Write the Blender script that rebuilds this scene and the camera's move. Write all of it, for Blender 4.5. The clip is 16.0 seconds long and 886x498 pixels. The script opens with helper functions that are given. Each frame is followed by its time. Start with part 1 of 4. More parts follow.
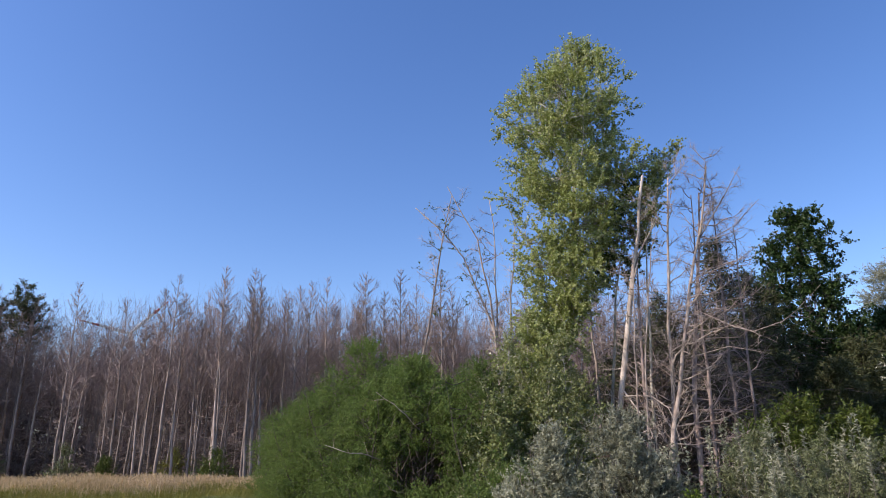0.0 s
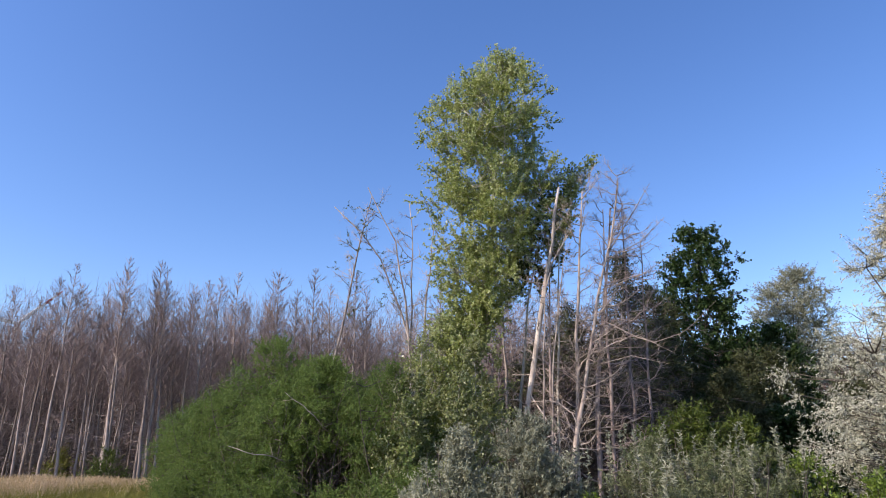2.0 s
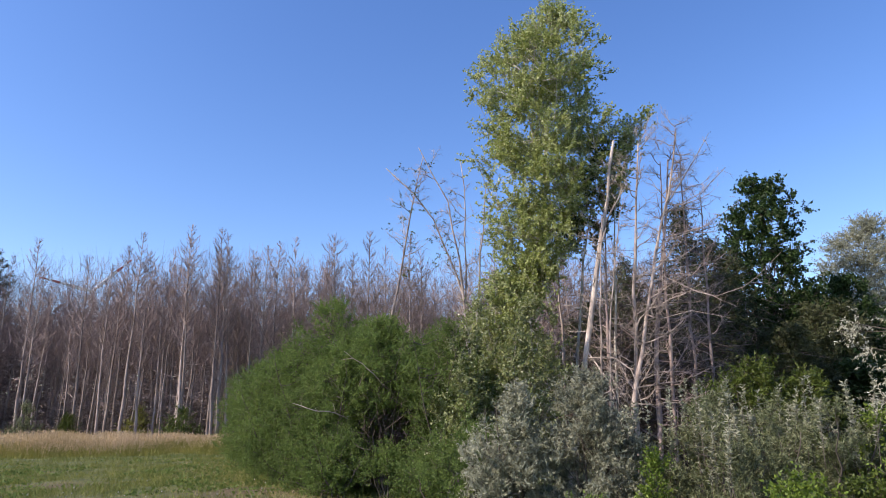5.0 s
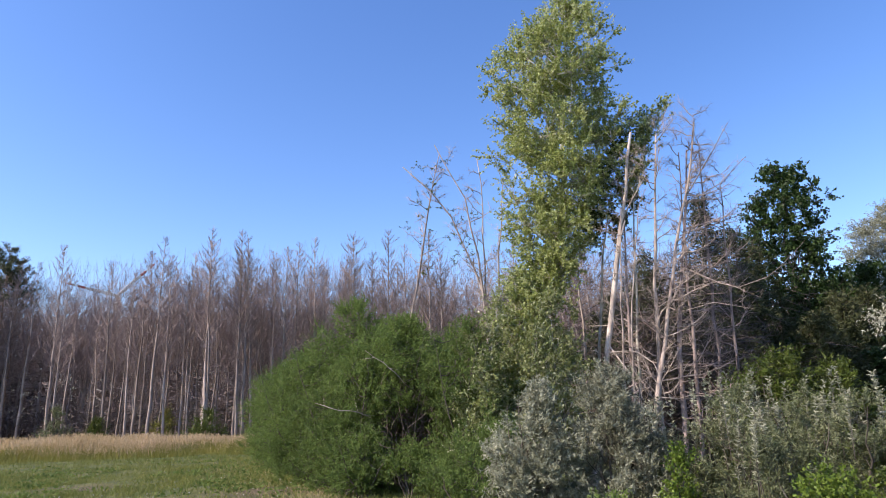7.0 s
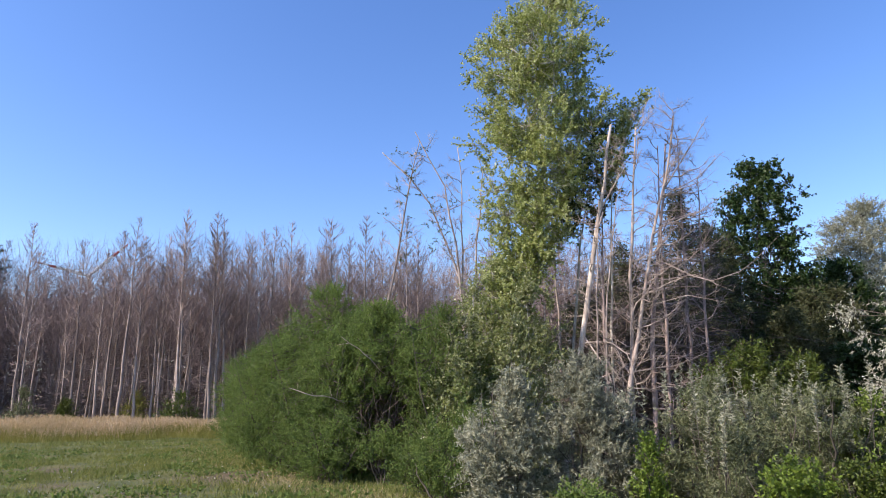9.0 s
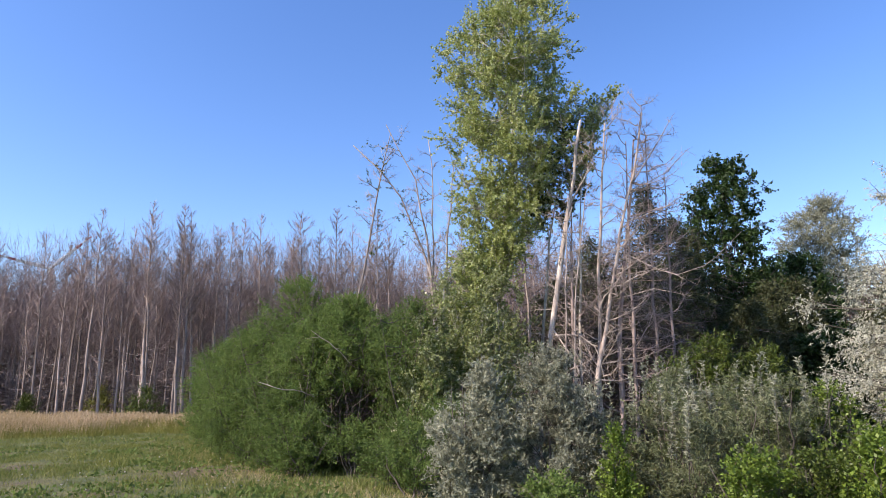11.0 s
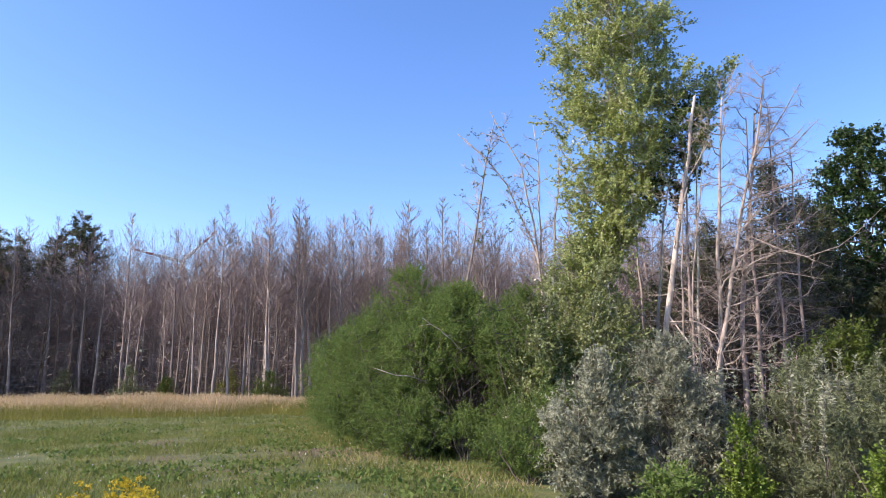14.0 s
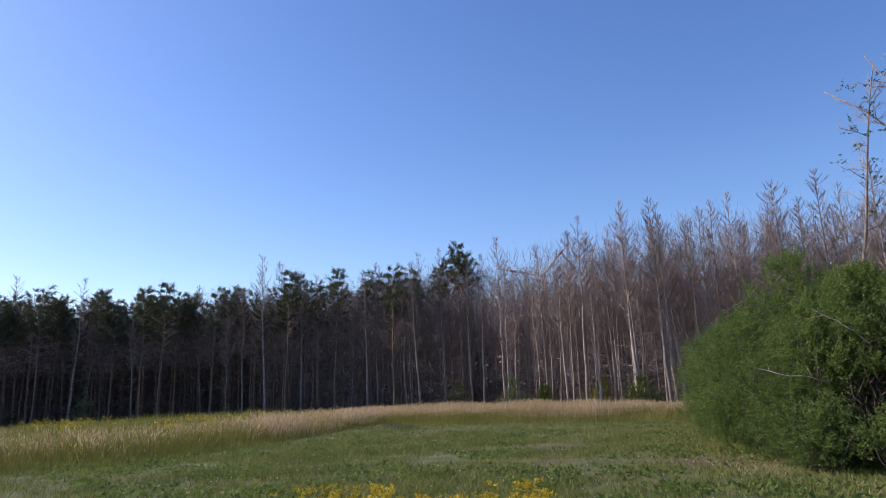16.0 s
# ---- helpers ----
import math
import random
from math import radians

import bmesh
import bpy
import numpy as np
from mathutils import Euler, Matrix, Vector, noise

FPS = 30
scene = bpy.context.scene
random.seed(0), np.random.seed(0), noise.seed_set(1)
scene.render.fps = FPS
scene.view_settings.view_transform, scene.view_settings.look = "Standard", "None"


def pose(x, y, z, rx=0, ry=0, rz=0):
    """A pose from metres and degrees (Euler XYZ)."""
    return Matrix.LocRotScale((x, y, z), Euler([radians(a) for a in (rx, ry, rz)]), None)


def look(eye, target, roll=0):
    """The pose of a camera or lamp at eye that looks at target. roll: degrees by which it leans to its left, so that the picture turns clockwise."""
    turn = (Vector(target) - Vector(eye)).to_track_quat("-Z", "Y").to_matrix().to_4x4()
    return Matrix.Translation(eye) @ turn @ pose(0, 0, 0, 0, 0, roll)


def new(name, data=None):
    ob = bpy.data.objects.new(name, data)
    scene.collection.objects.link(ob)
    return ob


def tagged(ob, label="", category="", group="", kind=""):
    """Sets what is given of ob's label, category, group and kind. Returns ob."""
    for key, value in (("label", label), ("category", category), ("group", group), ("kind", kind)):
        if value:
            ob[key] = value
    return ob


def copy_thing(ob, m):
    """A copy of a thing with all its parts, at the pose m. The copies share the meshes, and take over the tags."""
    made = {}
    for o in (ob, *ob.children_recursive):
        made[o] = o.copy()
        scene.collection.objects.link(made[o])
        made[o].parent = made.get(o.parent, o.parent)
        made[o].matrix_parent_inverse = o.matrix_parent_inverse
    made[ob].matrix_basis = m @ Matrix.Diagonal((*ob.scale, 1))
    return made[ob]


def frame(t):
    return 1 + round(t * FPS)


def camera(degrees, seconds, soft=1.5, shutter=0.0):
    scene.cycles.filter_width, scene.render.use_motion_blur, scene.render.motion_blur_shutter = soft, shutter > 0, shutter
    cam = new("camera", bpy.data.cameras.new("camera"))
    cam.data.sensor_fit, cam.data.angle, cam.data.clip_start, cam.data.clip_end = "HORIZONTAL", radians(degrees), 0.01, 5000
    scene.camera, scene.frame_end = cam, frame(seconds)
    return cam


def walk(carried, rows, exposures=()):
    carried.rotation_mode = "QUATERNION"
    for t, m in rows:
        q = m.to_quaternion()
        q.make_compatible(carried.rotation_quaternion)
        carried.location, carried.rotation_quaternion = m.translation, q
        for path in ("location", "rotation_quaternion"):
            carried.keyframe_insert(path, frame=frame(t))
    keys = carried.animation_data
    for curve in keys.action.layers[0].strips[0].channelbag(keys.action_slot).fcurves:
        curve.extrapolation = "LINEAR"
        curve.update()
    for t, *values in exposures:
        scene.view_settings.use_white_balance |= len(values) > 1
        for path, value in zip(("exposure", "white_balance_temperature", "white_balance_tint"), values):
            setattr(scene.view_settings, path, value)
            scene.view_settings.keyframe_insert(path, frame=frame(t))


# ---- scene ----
# ---------------------------------------------------------------- camera
# seconds, x, y, z, upward tilt, heading to the left, lean to the left
STEPS = [
    (0.0, 0.011, -0.027, 1.594, 17.41, 1.12, -0.70),
    (0.5, 0.040, -0.048, 1.585, 17.45, -9.15, -1.92),
    (1.0, 0.052, -0.061, 1.600, 17.44, -15.69, -4.31),
    (1.5, 0.023, -0.067, 1.589, 17.55, -10.14, -1.89),
    (2.0, -0.007, -0.039, 1.589, 17.59, -6.45, -0.18),
    (2.5, 0.001, -0.019, 1.609, 17.05, -6.11, -1.51),
    (3.0, 0.016, -0.026, 1.604, 16.65, -5.92, -1.62),
    (3.5, 0.028, -0.011, 1.602, 16.42, -5.92, -1.53),
    (4.0, -0.001, 0.007, 1.576, 15.69, -4.32, -1.13),
    (4.5, -0.009, -0.005, 1.565, 14.40, -2.42, -0.26),
    (7.0, 0.006, 0.002, 1.585, 13.89, 0.07, -1.42),
    (7.5, 0.001, 0.004, 1.584, 13.86, -0.27, -1.59),
    (8.0, 0.000, 0.000, 1.600, 13.69, -0.14, -1.61),
    (8.5, -0.000, 0.007, 1.600, 13.19, -0.51, -0.84),
    (9.0, 0.004, 0.033, 1.587, 12.78, -1.89, -0.50),
    (9.5, 0.010, 0.002, 1.586, 12.44, -3.80, -0.72),
    (12.0, 0.002, -0.002, 1.589, 12.13, -4.66, -0.98),
    (12.5, 0.002, -0.005, 1.589, 12.00, -4.79, -1.05),
    (13.0, -0.028, -0.003, 1.588, 11.45, -1.42, -0.72),
    (13.5, -0.034, 0.004, 1.584, 11.31, 3.63, -0.10),
    (14.0, -0.045, 0.003, 1.593, 11.13, 4.89, -0.29),
    (14.5, -0.082, 0.010, 1.607, 11.53, 13.28, 0.09),
    (15.0, -0.116, 0.023, 1.612, 13.44, 23.06, 0.45),
    (15.5, -0.122, 0.008, 1.612, 14.61, 31.26, -0.56),
    (16.0, -0.134, 0.043, 1.602, 12.13, 35.50, -1.92),
]
cam = camera(68.03, 16.0, soft=1.0)
EXPOSURES = [(t, stops, 6600, 17) for t, stops in ((0.0, 0.45), (1.0, 0.5), (2.0, 0.6), (4.5, 0.63), (7.0, 0.82), (9.0, 0.8), (12.5, 0.93), (14.5, 1.0), (15.2, 0.82), (16.0, 0.32))]
walk(cam, [(t, pose(x, y, z, 90 + tilt, 0, turn) @ pose(0, 0, 0, 0, 0, lean)) for t, x, y, z, tilt, turn, lean in STEPS], EXPOSURES)

# ---------------------------------------------------------------- light
SUN_LEFT, SUN_UP = 111.0, 38.0      # degrees to the left of +y, and above the horizon
world = bpy.data.worlds.new("sky")
scene.world = world
world.use_nodes = True
wn = world.node_tree.nodes
sky = wn.new("ShaderNodeTexSky")
sky.sky_type, sky.sun_disc = "NISHITA", False
sky.sun_elevation, sky.sun_rotation = radians(SUN_UP), radians(-SUN_LEFT)
sky.air_density, sky.dust_density, sky.ozone_density = 1.0, 0.55, 2.6
wn["Background"].inputs["Strength"].default_value = 0.15
clear = wn.new("ShaderNodeHueSaturation")
clear.inputs["Saturation"].default_value, clear.inputs["Hue"].default_value = 1.22, 0.509
world.node_tree.links.new(sky.outputs[0], clear.inputs["Color"])
world.node_tree.links.new(clear.outputs[0], wn["Background"].inputs["Color"])
sun_data = bpy.data.lights.new("sun", "SUN")
sun_data.energy, sun_data.angle, sun_data.color = 4.3, radians(0.5), (1.0, 0.90, 0.76)
sun = new("sun", sun_data)
sx, sy, sz = -math.sin(radians(SUN_LEFT)) * math.cos(radians(SUN_UP)), math.cos(radians(SUN_LEFT)) * math.cos(radians(SUN_UP)), math.sin(radians(SUN_UP))
sun.matrix_world = look((sx * 100, sy * 100, sz * 100), (0, 0, 0))


# ---------------------------------------------------------------- materials
def base_material(name):
    m = bpy.data.materials.new(name)
    m.use_nodes = True
    return m, m.node_tree.nodes, m.node_tree.links, m.node_tree.nodes["Principled BSDF"]


def ramp(nodes, stops):
    r = nodes.new("ShaderNodeValToRGB")
    els = r.color_ramp.elements
    while len(els) < len(stops):
        els.new(0.5)
    for el, (at, c) in zip(els, stops):
        el.position, el.color = at, (*c, 1)
    return r


def leaf_material(name, colours, rough=0.45, through_light=0.3, patch=1.5):
    """Leaves: colour varies leaf by leaf and in patches; part of the light passes through the blade."""
    m, n, l, p = base_material(name)
    geo, obj = n.new("ShaderNodeNewGeometry"), n.new("ShaderNodeObjectInfo")
    co, noi = n.new("ShaderNodeTexCoord"), n.new("ShaderNodeTexNoise")
    noi.inputs["Scale"].default_value = patch
    l.new(co.outputs["Object"], noi.inputs["Vector"])
    mix = n.new("ShaderNodeMath")
    mix.operation = "MULTIPLY_ADD"
    mix.inputs[1].default_value = 0.55
    l.new(geo.outputs["Random Per Island"], mix.inputs[0])
    sc = n.new("ShaderNodeMath")
    sc.operation = "MULTIPLY_ADD"
    sc.inputs[1].default_value, sc.inputs[2].default_value = 0.9, -0.22
    l.new(noi.outputs["Fac"], sc.inputs[0])
    l.new(sc.outputs[0], mix.inputs[2])
    k = len(colours) - 1
    r = ramp(n, [(0.05 + 0.9 * i / k, c) for i, c in enumerate(colours)])
    l.new(mix.outputs[0], r.inputs[0])
    hs = n.new("ShaderNodeHueSaturation")
    v = n.new("ShaderNodeMath")
    v.operation = "MULTIPLY_ADD"
    v.inputs[1].default_value, v.inputs[2].default_value = 0.25, 0.87
    l.new(obj.outputs["Random"], v.inputs[0])
    l.new(v.outputs[0], hs.inputs["Value"])
    l.new(r.outputs[0], hs.inputs["Color"])
    l.new(hs.outputs[0], p.inputs["Base Color"])
    p.inputs["Roughness"].default_value = rough
    p.inputs["Specular IOR Level"].default_value = 0.3
    tr, ms = n.new("ShaderNodeBsdfTranslucent"), n.new("ShaderNodeMixShader")
    l.new(hs.outputs[0], tr.inputs["Color"])
    ms.inputs[0].default_value = through_light
    l.new(p.outputs[0], ms.inputs[1])
    l.new(tr.outputs[0], ms.inputs[2])
    l.new(ms.outputs[0], n["Material Output"].inputs["Surface"])
    return m


def bark_material(name, dark, light, scale=9.0, stretch=0.18, rough=0.85, bump=0.35):
    m, n, l, p = base_material(name)
    co, mp, noi, fine = n.new("ShaderNodeTexCoord"), n.new("ShaderNodeMapping"), n.new("ShaderNodeTexNoise"), n.new("ShaderNodeTexNoise")
    mp.inputs["Scale"].default_value = (1, 1, stretch)
    l.new(co.outputs["Object"], mp.inputs["Vector"])
    l.new(mp.outputs[0], noi.inputs["Vector"])
    l.new(mp.outputs[0], fine.inputs["Vector"])
    noi.inputs["Scale"].default_value, noi.inputs["Detail"].default_value = scale, 5
    fine.inputs["Scale"].default_value = scale * 7
    add = n.new("ShaderNodeMath")
    add.operation = "MULTIPLY_ADD"
    add.inputs[1].default_value = 0.35
    l.new(fine.outputs["Fac"], add.inputs[0])
    l.new(noi.outputs["Fac"], add.inputs[2])
    r = ramp(n, [(0.42, dark), (0.62, tuple((a + b) / 2 for a, b in zip(dark, light))), (0.85, light)])
    l.new(add.outputs[0], r.inputs[0])
    # no two stems are weathered alike
    obj, tone, hs = n.new("ShaderNodeObjectInfo"), n.new("ShaderNodeMath"), n.new("ShaderNodeHueSaturation")
    tone.operation, tone.inputs[1].default_value, tone.inputs[2].default_value = "MULTIPLY_ADD", 0.5, 0.68
    l.new(obj.outputs["Random"], tone.inputs[0])
    l.new(tone.outputs[0], hs.inputs["Value"])
    l.new(r.outputs[0], hs.inputs["Color"])
    l.new(hs.outputs[0], p.inputs["Base Color"])
    p.inputs["Roughness"].default_value = rough
    b = n.new("ShaderNodeBump")
    b.inputs["Strength"].default_value, b.inputs["Distance"].default_value = bump, 0.02
    l.new(add.outputs[0], b.inputs["Height"])
    l.new(b.outputs[0], p.inputs["Normal"])
    return m


def plain_material(name, colour, rough=0.5, metal=0.0):
    m, n, l, p = base_material(name)
    co, noi = n.new("ShaderNodeTexCoord"), n.new("ShaderNodeTexNoise")
    noi.inputs["Scale"].default_value = 0.8
    l.new(co.outputs["Object"], noi.inputs["Vector"])
    r = ramp(n, [(0.3, tuple(c * 0.9 for c in colour)), (0.7, colour)])
    l.new(noi.outputs["Fac"], r.inputs[0])
    l.new(r.outputs[0], p.inputs["Base Color"])
    p.inputs["Roughness"].default_value, p.inputs["Metallic"].default_value = rough, metal
    return m


# the palest stop of these two paints sun glints on leaves into the colour
M_POPLAR = leaf_material("poplar_leaf", [(0.128, 0.162, 0.040), (0.25, 0.295, 0.084), (0.375, 0.415, 0.155), (0.60, 0.62, 0.38)], 0.4, 0.44)
M_SUCKER = leaf_material("poplar_sucker_leaf", [(0.115, 0.145, 0.045), (0.21, 0.25, 0.085), (0.33, 0.36, 0.16), (0.62, 0.63, 0.45)], 0.33, 0.42)
M_HEDGE = leaf_material("hedge_leaf", [(0.078, 0.122, 0.030), (0.13, 0.193, 0.046), (0.195, 0.266, 0.068)], 0.75, 0.42, 0.9)
M_SILVER = leaf_material("silver_leaf", [(0.13, 0.138, 0.088), (0.24, 0.248, 0.172), (0.395, 0.396, 0.295)], 0.55, 0.2)
M_SILVER_TREE = leaf_material("pale_silver_leaf", [(0.27, 0.275, 0.20), (0.43, 0.43, 0.335), (0.60, 0.59, 0.49)], 0.55, 0.3)
M_GREYGREEN = leaf_material("grey_green_leaf", [(0.08, 0.098, 0.042), (0.15, 0.17, 0.082), (0.25, 0.265, 0.155)], 0.55, 0.25)
M_MAPLE = leaf_material("maple_leaf", [(0.020, 0.042, 0.013), (0.037, 0.07, 0.018), (0.06, 0.10, 0.026)], 0.5, 0.25)
M_LIME = leaf_material("bright_leaf", [(0.07, 0.115, 0.018), (0.135, 0.20, 0.03), (0.26, 0.34, 0.06)], 0.45, 0.35)
M_ELDER = leaf_material("yellow_green_leaf", [(0.042, 0.066, 0.012), (0.078, 0.11, 0.019), (0.13, 0.16, 0.03)], 0.45, 0.3)
M_NEEDLE = leaf_material("pine_needle", [(0.040, 0.052, 0.026), (0.072, 0.086, 0.040), (0.12, 0.128, 0.064)], 0.6, 0.2)
M_CONIFER = leaf_material("conifer_needle", [(0.030, 0.038, 0.015), (0.058, 0.068, 0.026), (0.10, 0.11, 0.045)], 0.6, 0.15)
M_GRASS = leaf_material("grass_blade", [(0.085, 0.114, 0.022), (0.16, 0.186, 0.044), (0.28, 0.268, 0.115)], 0.85, 0.3, 0.6)
M_DRY = leaf_material("dry_grass_blade", [(0.34, 0.27, 0.12), (0.52, 0.40, 0.24), (0.68, 0.53, 0.38)], 0.7, 0.42, 0.25)
M_WEED = leaf_material("yellow_weed_leaf", [(0.13, 0.15, 0.03), (0.23, 0.23, 0.05), (0.36, 0.32, 0.09)], 0.6, 0.3, 0.4)
M_FLOWER = leaf_material("goldenrod_flower", [(0.38, 0.29, 0.02), (0.54, 0.41, 0.03), (0.66, 0.53, 0.06)], 0.6, 0.3)
M_CLOVER = leaf_material("white_clover", [(0.45, 0.44, 0.38), (0.6, 0.58, 0.52)], 0.6, 0.2)
B_POPLAR = bark_material("poplar_bark", (0.16, 0.14, 0.11), (0.55, 0.52, 0.45), 6.0, 0.5)
B_SNAG = bark_material("bare_pale_wood", (0.13, 0.10, 0.085), (0.54, 0.465, 0.405), 7.0, 0.25, 0.8, 0.8)
B_DEAD = bark_material("dead_grey_bark", (0.12, 0.088, 0.076), (0.42, 0.35, 0.305), 8.0, 0.35)
B_PINE = bark_material("dead_pine_bark", (0.14, 0.098, 0.084), (0.39, 0.325, 0.29), 5.0, 0.3)
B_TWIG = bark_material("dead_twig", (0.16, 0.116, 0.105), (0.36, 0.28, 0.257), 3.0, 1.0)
# dead twig again, darkened: shade inside the wood is put into this colour
B_SHADED = bark_material("old_brushwood", (0.06, 0.043, 0.036), (0.15, 0.11, 0.095), 2.0, 1.0)
B_RED = bark_material("red_pine_bark", (0.10, 0.06, 0.04), (0.26, 0.17, 0.12), 6.0, 0.3)
B_DARK = bark_material("dark_bark", (0.035, 0.028, 0.022), (0.12, 0.10, 0.08), 8.0, 0.3)
P_WHITE = plain_material("turbine_white", (0.72, 0.73, 0.74), 0.35)
P_RED = plain_material("turbine_red", (0.42, 0.06, 0.05), 0.4)

# ---------------------------------------------------------------- mesh tools
RNG = np.random.default_rng(7)


class Geo:
    """Collects corners and faces, then becomes one mesh."""

    def __init__(self):
        self.v, self.f, self.n = [], [], 0

    def add(self, verts, faces):
        verts, faces = np.asarray(verts, float).reshape(-1, 3), np.asarray(faces, int)
        self.v.append(verts)
        self.f.append(faces + self.n)
        self.n += len(verts)
        return self

    def arrays(self):
        return np.concatenate(self.v), self.f

    def mesh(self, name, material, smooth=True):
        me = bpy.data.meshes.new(name)
        v = np.concatenate(self.v)
        loops = np.concatenate([f.ravel() for f in self.f])
        sizes = np.concatenate([np.full(len(f), f.shape[1]) for f in self.f])
        me.vertices.add(len(v))
        me.vertices.foreach_set("co", v.ravel())
        me.loops.add(len(loops))
        me.loops.foreach_set("vertex_index", loops.astype(np.int32))
        me.polygons.add(len(sizes))
        me.polygons.foreach_set("loop_start", (np.cumsum(sizes) - sizes).astype(np.int32))
        me.polygons.foreach_set("use_smooth", np.full(len(sizes), smooth))
        me.update(calc_edges=True)
        me.validate()
        me.materials.append(material)
        return me


def unit(a):
    return a / np.maximum(np.linalg.norm(a, axis=-1, keepdims=True), 1e-9)


def tube(g, pts, radii, sides=6):
    """A tapered round stem along a bent line."""
    pts, radii = np.asarray(pts, float), np.asarray(radii, float)
    tan = unit(np.gradient(pts, axis=0))
    ref = np.where(np.abs(tan[:, 2:3]) > 0.9, [[1.0, 0, 0]], [[0, 0, 1.0]])
    a = unit(np.cross(tan, ref))
    b = np.cross(tan, a)
    if abs(tan[0, 2]) > 0.9:
        a, b = unit(np.cross(np.broadcast_to([0, 1.0, 0], tan.shape), tan)), unit(np.cross(tan, np.cross(np.broadcast_to([0, 1.0, 0], tan.shape), tan)))
    ang = np.arange(sides) * 2 * np.pi / sides
    ring = pts[:, None] + radii[:, None, None] * (np.cos(ang)[None, :, None] * a[:, None] + np.sin(ang)[None, :, None] * b[:, None])
    m = len(pts)
    i = np.arange(m - 1)[:, None] * sides
    j, k = np.arange(sides)[None], (np.arange(sides)[None] + 1) % sides
    q = np.stack([i + j, i + k, i + sides + k, i + sides + j], -1).reshape(-1, 4)
    tip = np.arange(sides) + (m - 1) * sides
    g.add(np.concatenate([ring.reshape(-1, 3), [pts[-1] + tan[-1] * radii[-1] * 0.6]]), q)
    base = g.n - m * sides - 1
    g.f.append(np.stack([tip + base, np.roll(tip, -1) + base, np.full(sides, g.n - 1)], -1))
    return g


def cones(g, p0, p1, r):
    """Many thin twigs at once, each a three-sided spike from p0 to p1."""
    p0, p1 = np.asarray(p0, float), np.asarray(p1, float)
    if not len(p0):
        return g
    t = unit(p1 - p0)
    a = unit(np.cross(t, np.where(np.abs(t[:, 2:3]) > 0.9, [[1.0, 0, 0]], [[0, 0, 1.0]])))
    b = np.cross(t, a)
    r = np.broadcast_to(np.asarray(r, float), (len(p0),))[:, None]
    v = np.stack([p0 + a * r, p0 - a * r * 0.5 + b * r * 0.87, p0 - a * r * 0.5 - b * r * 0.87, p1], 1)
    i = np.arange(len(p0))[:, None] * 4
    f = np.concatenate([i + [0, 1, 3], i + [1, 2, 3], i + [2, 0, 3]])
    return g.add(v, f)


def slivers(g, p0, p1, r, rng):
    """Hair-thin far twigs, one sliver each."""
    p0, p1 = np.asarray(p0, float), np.asarray(p1, float)
    a = unit(np.cross(p1 - p0, rng.normal(size=p0.shape))) * r
    return g.add(np.stack([p0 + a, p0 - a, p1], 1), np.arange(len(p0))[:, None] * 3 + [0, 1, 2])


def leaves(g, p, d, length, width, rng, flat=0.5, narrow=False):
    """Leaf blades: folded kites from stalk p along d."""
    n = len(p)
    d = unit(d)
    nrm = unit(rng.normal(size=(n, 3)) + [0, 0, flat])
    s = unit(np.cross(d, nrm))
    nrm = np.cross(s, d)
    ln = length * rng.uniform(0.7, 1.25, (n, 1))
    wd = width * rng.uniform(0.7, 1.25, (n, 1)) / 2
    mid = p + d * ln * 0.42 + nrm * wd * 0.35
    if narrow:
        return g.add(np.stack([p + s * wd, p + d * ln, p - s * wd + d * ln * 0.25], 1), np.arange(n)[:, None] * 3 + [0, 1, 2])
    v = np.stack([p, mid + s * wd, p + d * ln - nrm * ln * 0.08, mid - s * wd], 1)
    return g.add(v, np.arange(n)[:, None] * 4 + [0, 1, 2, 3])


def sprays(rng, centres, out, shoots, length, per, up=0.3, jitter=0.25, outward=0.8):
    """Leafy shoots that fan out from each clump; returns leaf places, their ways, and the shoots' ends."""
    c = np.repeat(centres, shoots, 0)
    w = unit(np.repeat(out, shoots, 0) * outward + rng.normal(size=c.shape) * 0.75 + [0, 0, up])
    ln = length * rng.uniform(0.45, 1.2, (len(c), 1))
    u = rng.uniform(0.1, 1.05, (len(c), per, 1))
    p = c[:, None] + w[:, None] * ln[:, None] * u + rng.normal(size=(len(c), per, 3)) * 0.03 * length
    d = w[:, None] * 0.6 + rng.normal(size=(len(c), per, 3)) * (0.5 + jitter)
    return p.reshape(-1, 3), d.reshape(-1, 3), c, c + w * ln


def bend(p0, p1, sag, rng, n=5, rough=0.04):
    """A curved limb from p0 to p1."""
    p0, p1 = np.asarray(p0, float), np.asarray(p1, float)
    u = np.linspace(0, 1, n)[:, None]
    ln = np.linalg.norm(p1 - p0)
    pts = p0 + (p1 - p0) * u + np.array([0, 0, 1.0]) * sag * ln * 4 * u * (1 - u)
    pts[1:-1] += rng.normal(size=(n - 2, 3)) * rough * ln
    return pts


def part(name, g, material, parent, label="", smooth=True):
    ob = new(name, g.mesh(name, material, smooth))
    ob.parent = parent
    return tagged(ob, label)


def thing(name, at, label, category, group=""):
    ob = new(name)
    ob.empty_display_size = 0.2
    ob.matrix_basis = pose(*at)
    return tagged(ob, label, category, group)


def gz(x, y):
    """Height of the ground: level, falling away to the far left."""
    u = np.clip((-np.asarray(x, float) - 36) / 34, 0, 1)
    return -0.85 * u * u * (3 - 2 * u) + 0.03 * np.sin(np.asarray(x) * 0.35) * np.sin(np.asarray(y) * 0.31)


def spot(x, y):
    return (x, y, float(gz(x, y)) - 0.02)


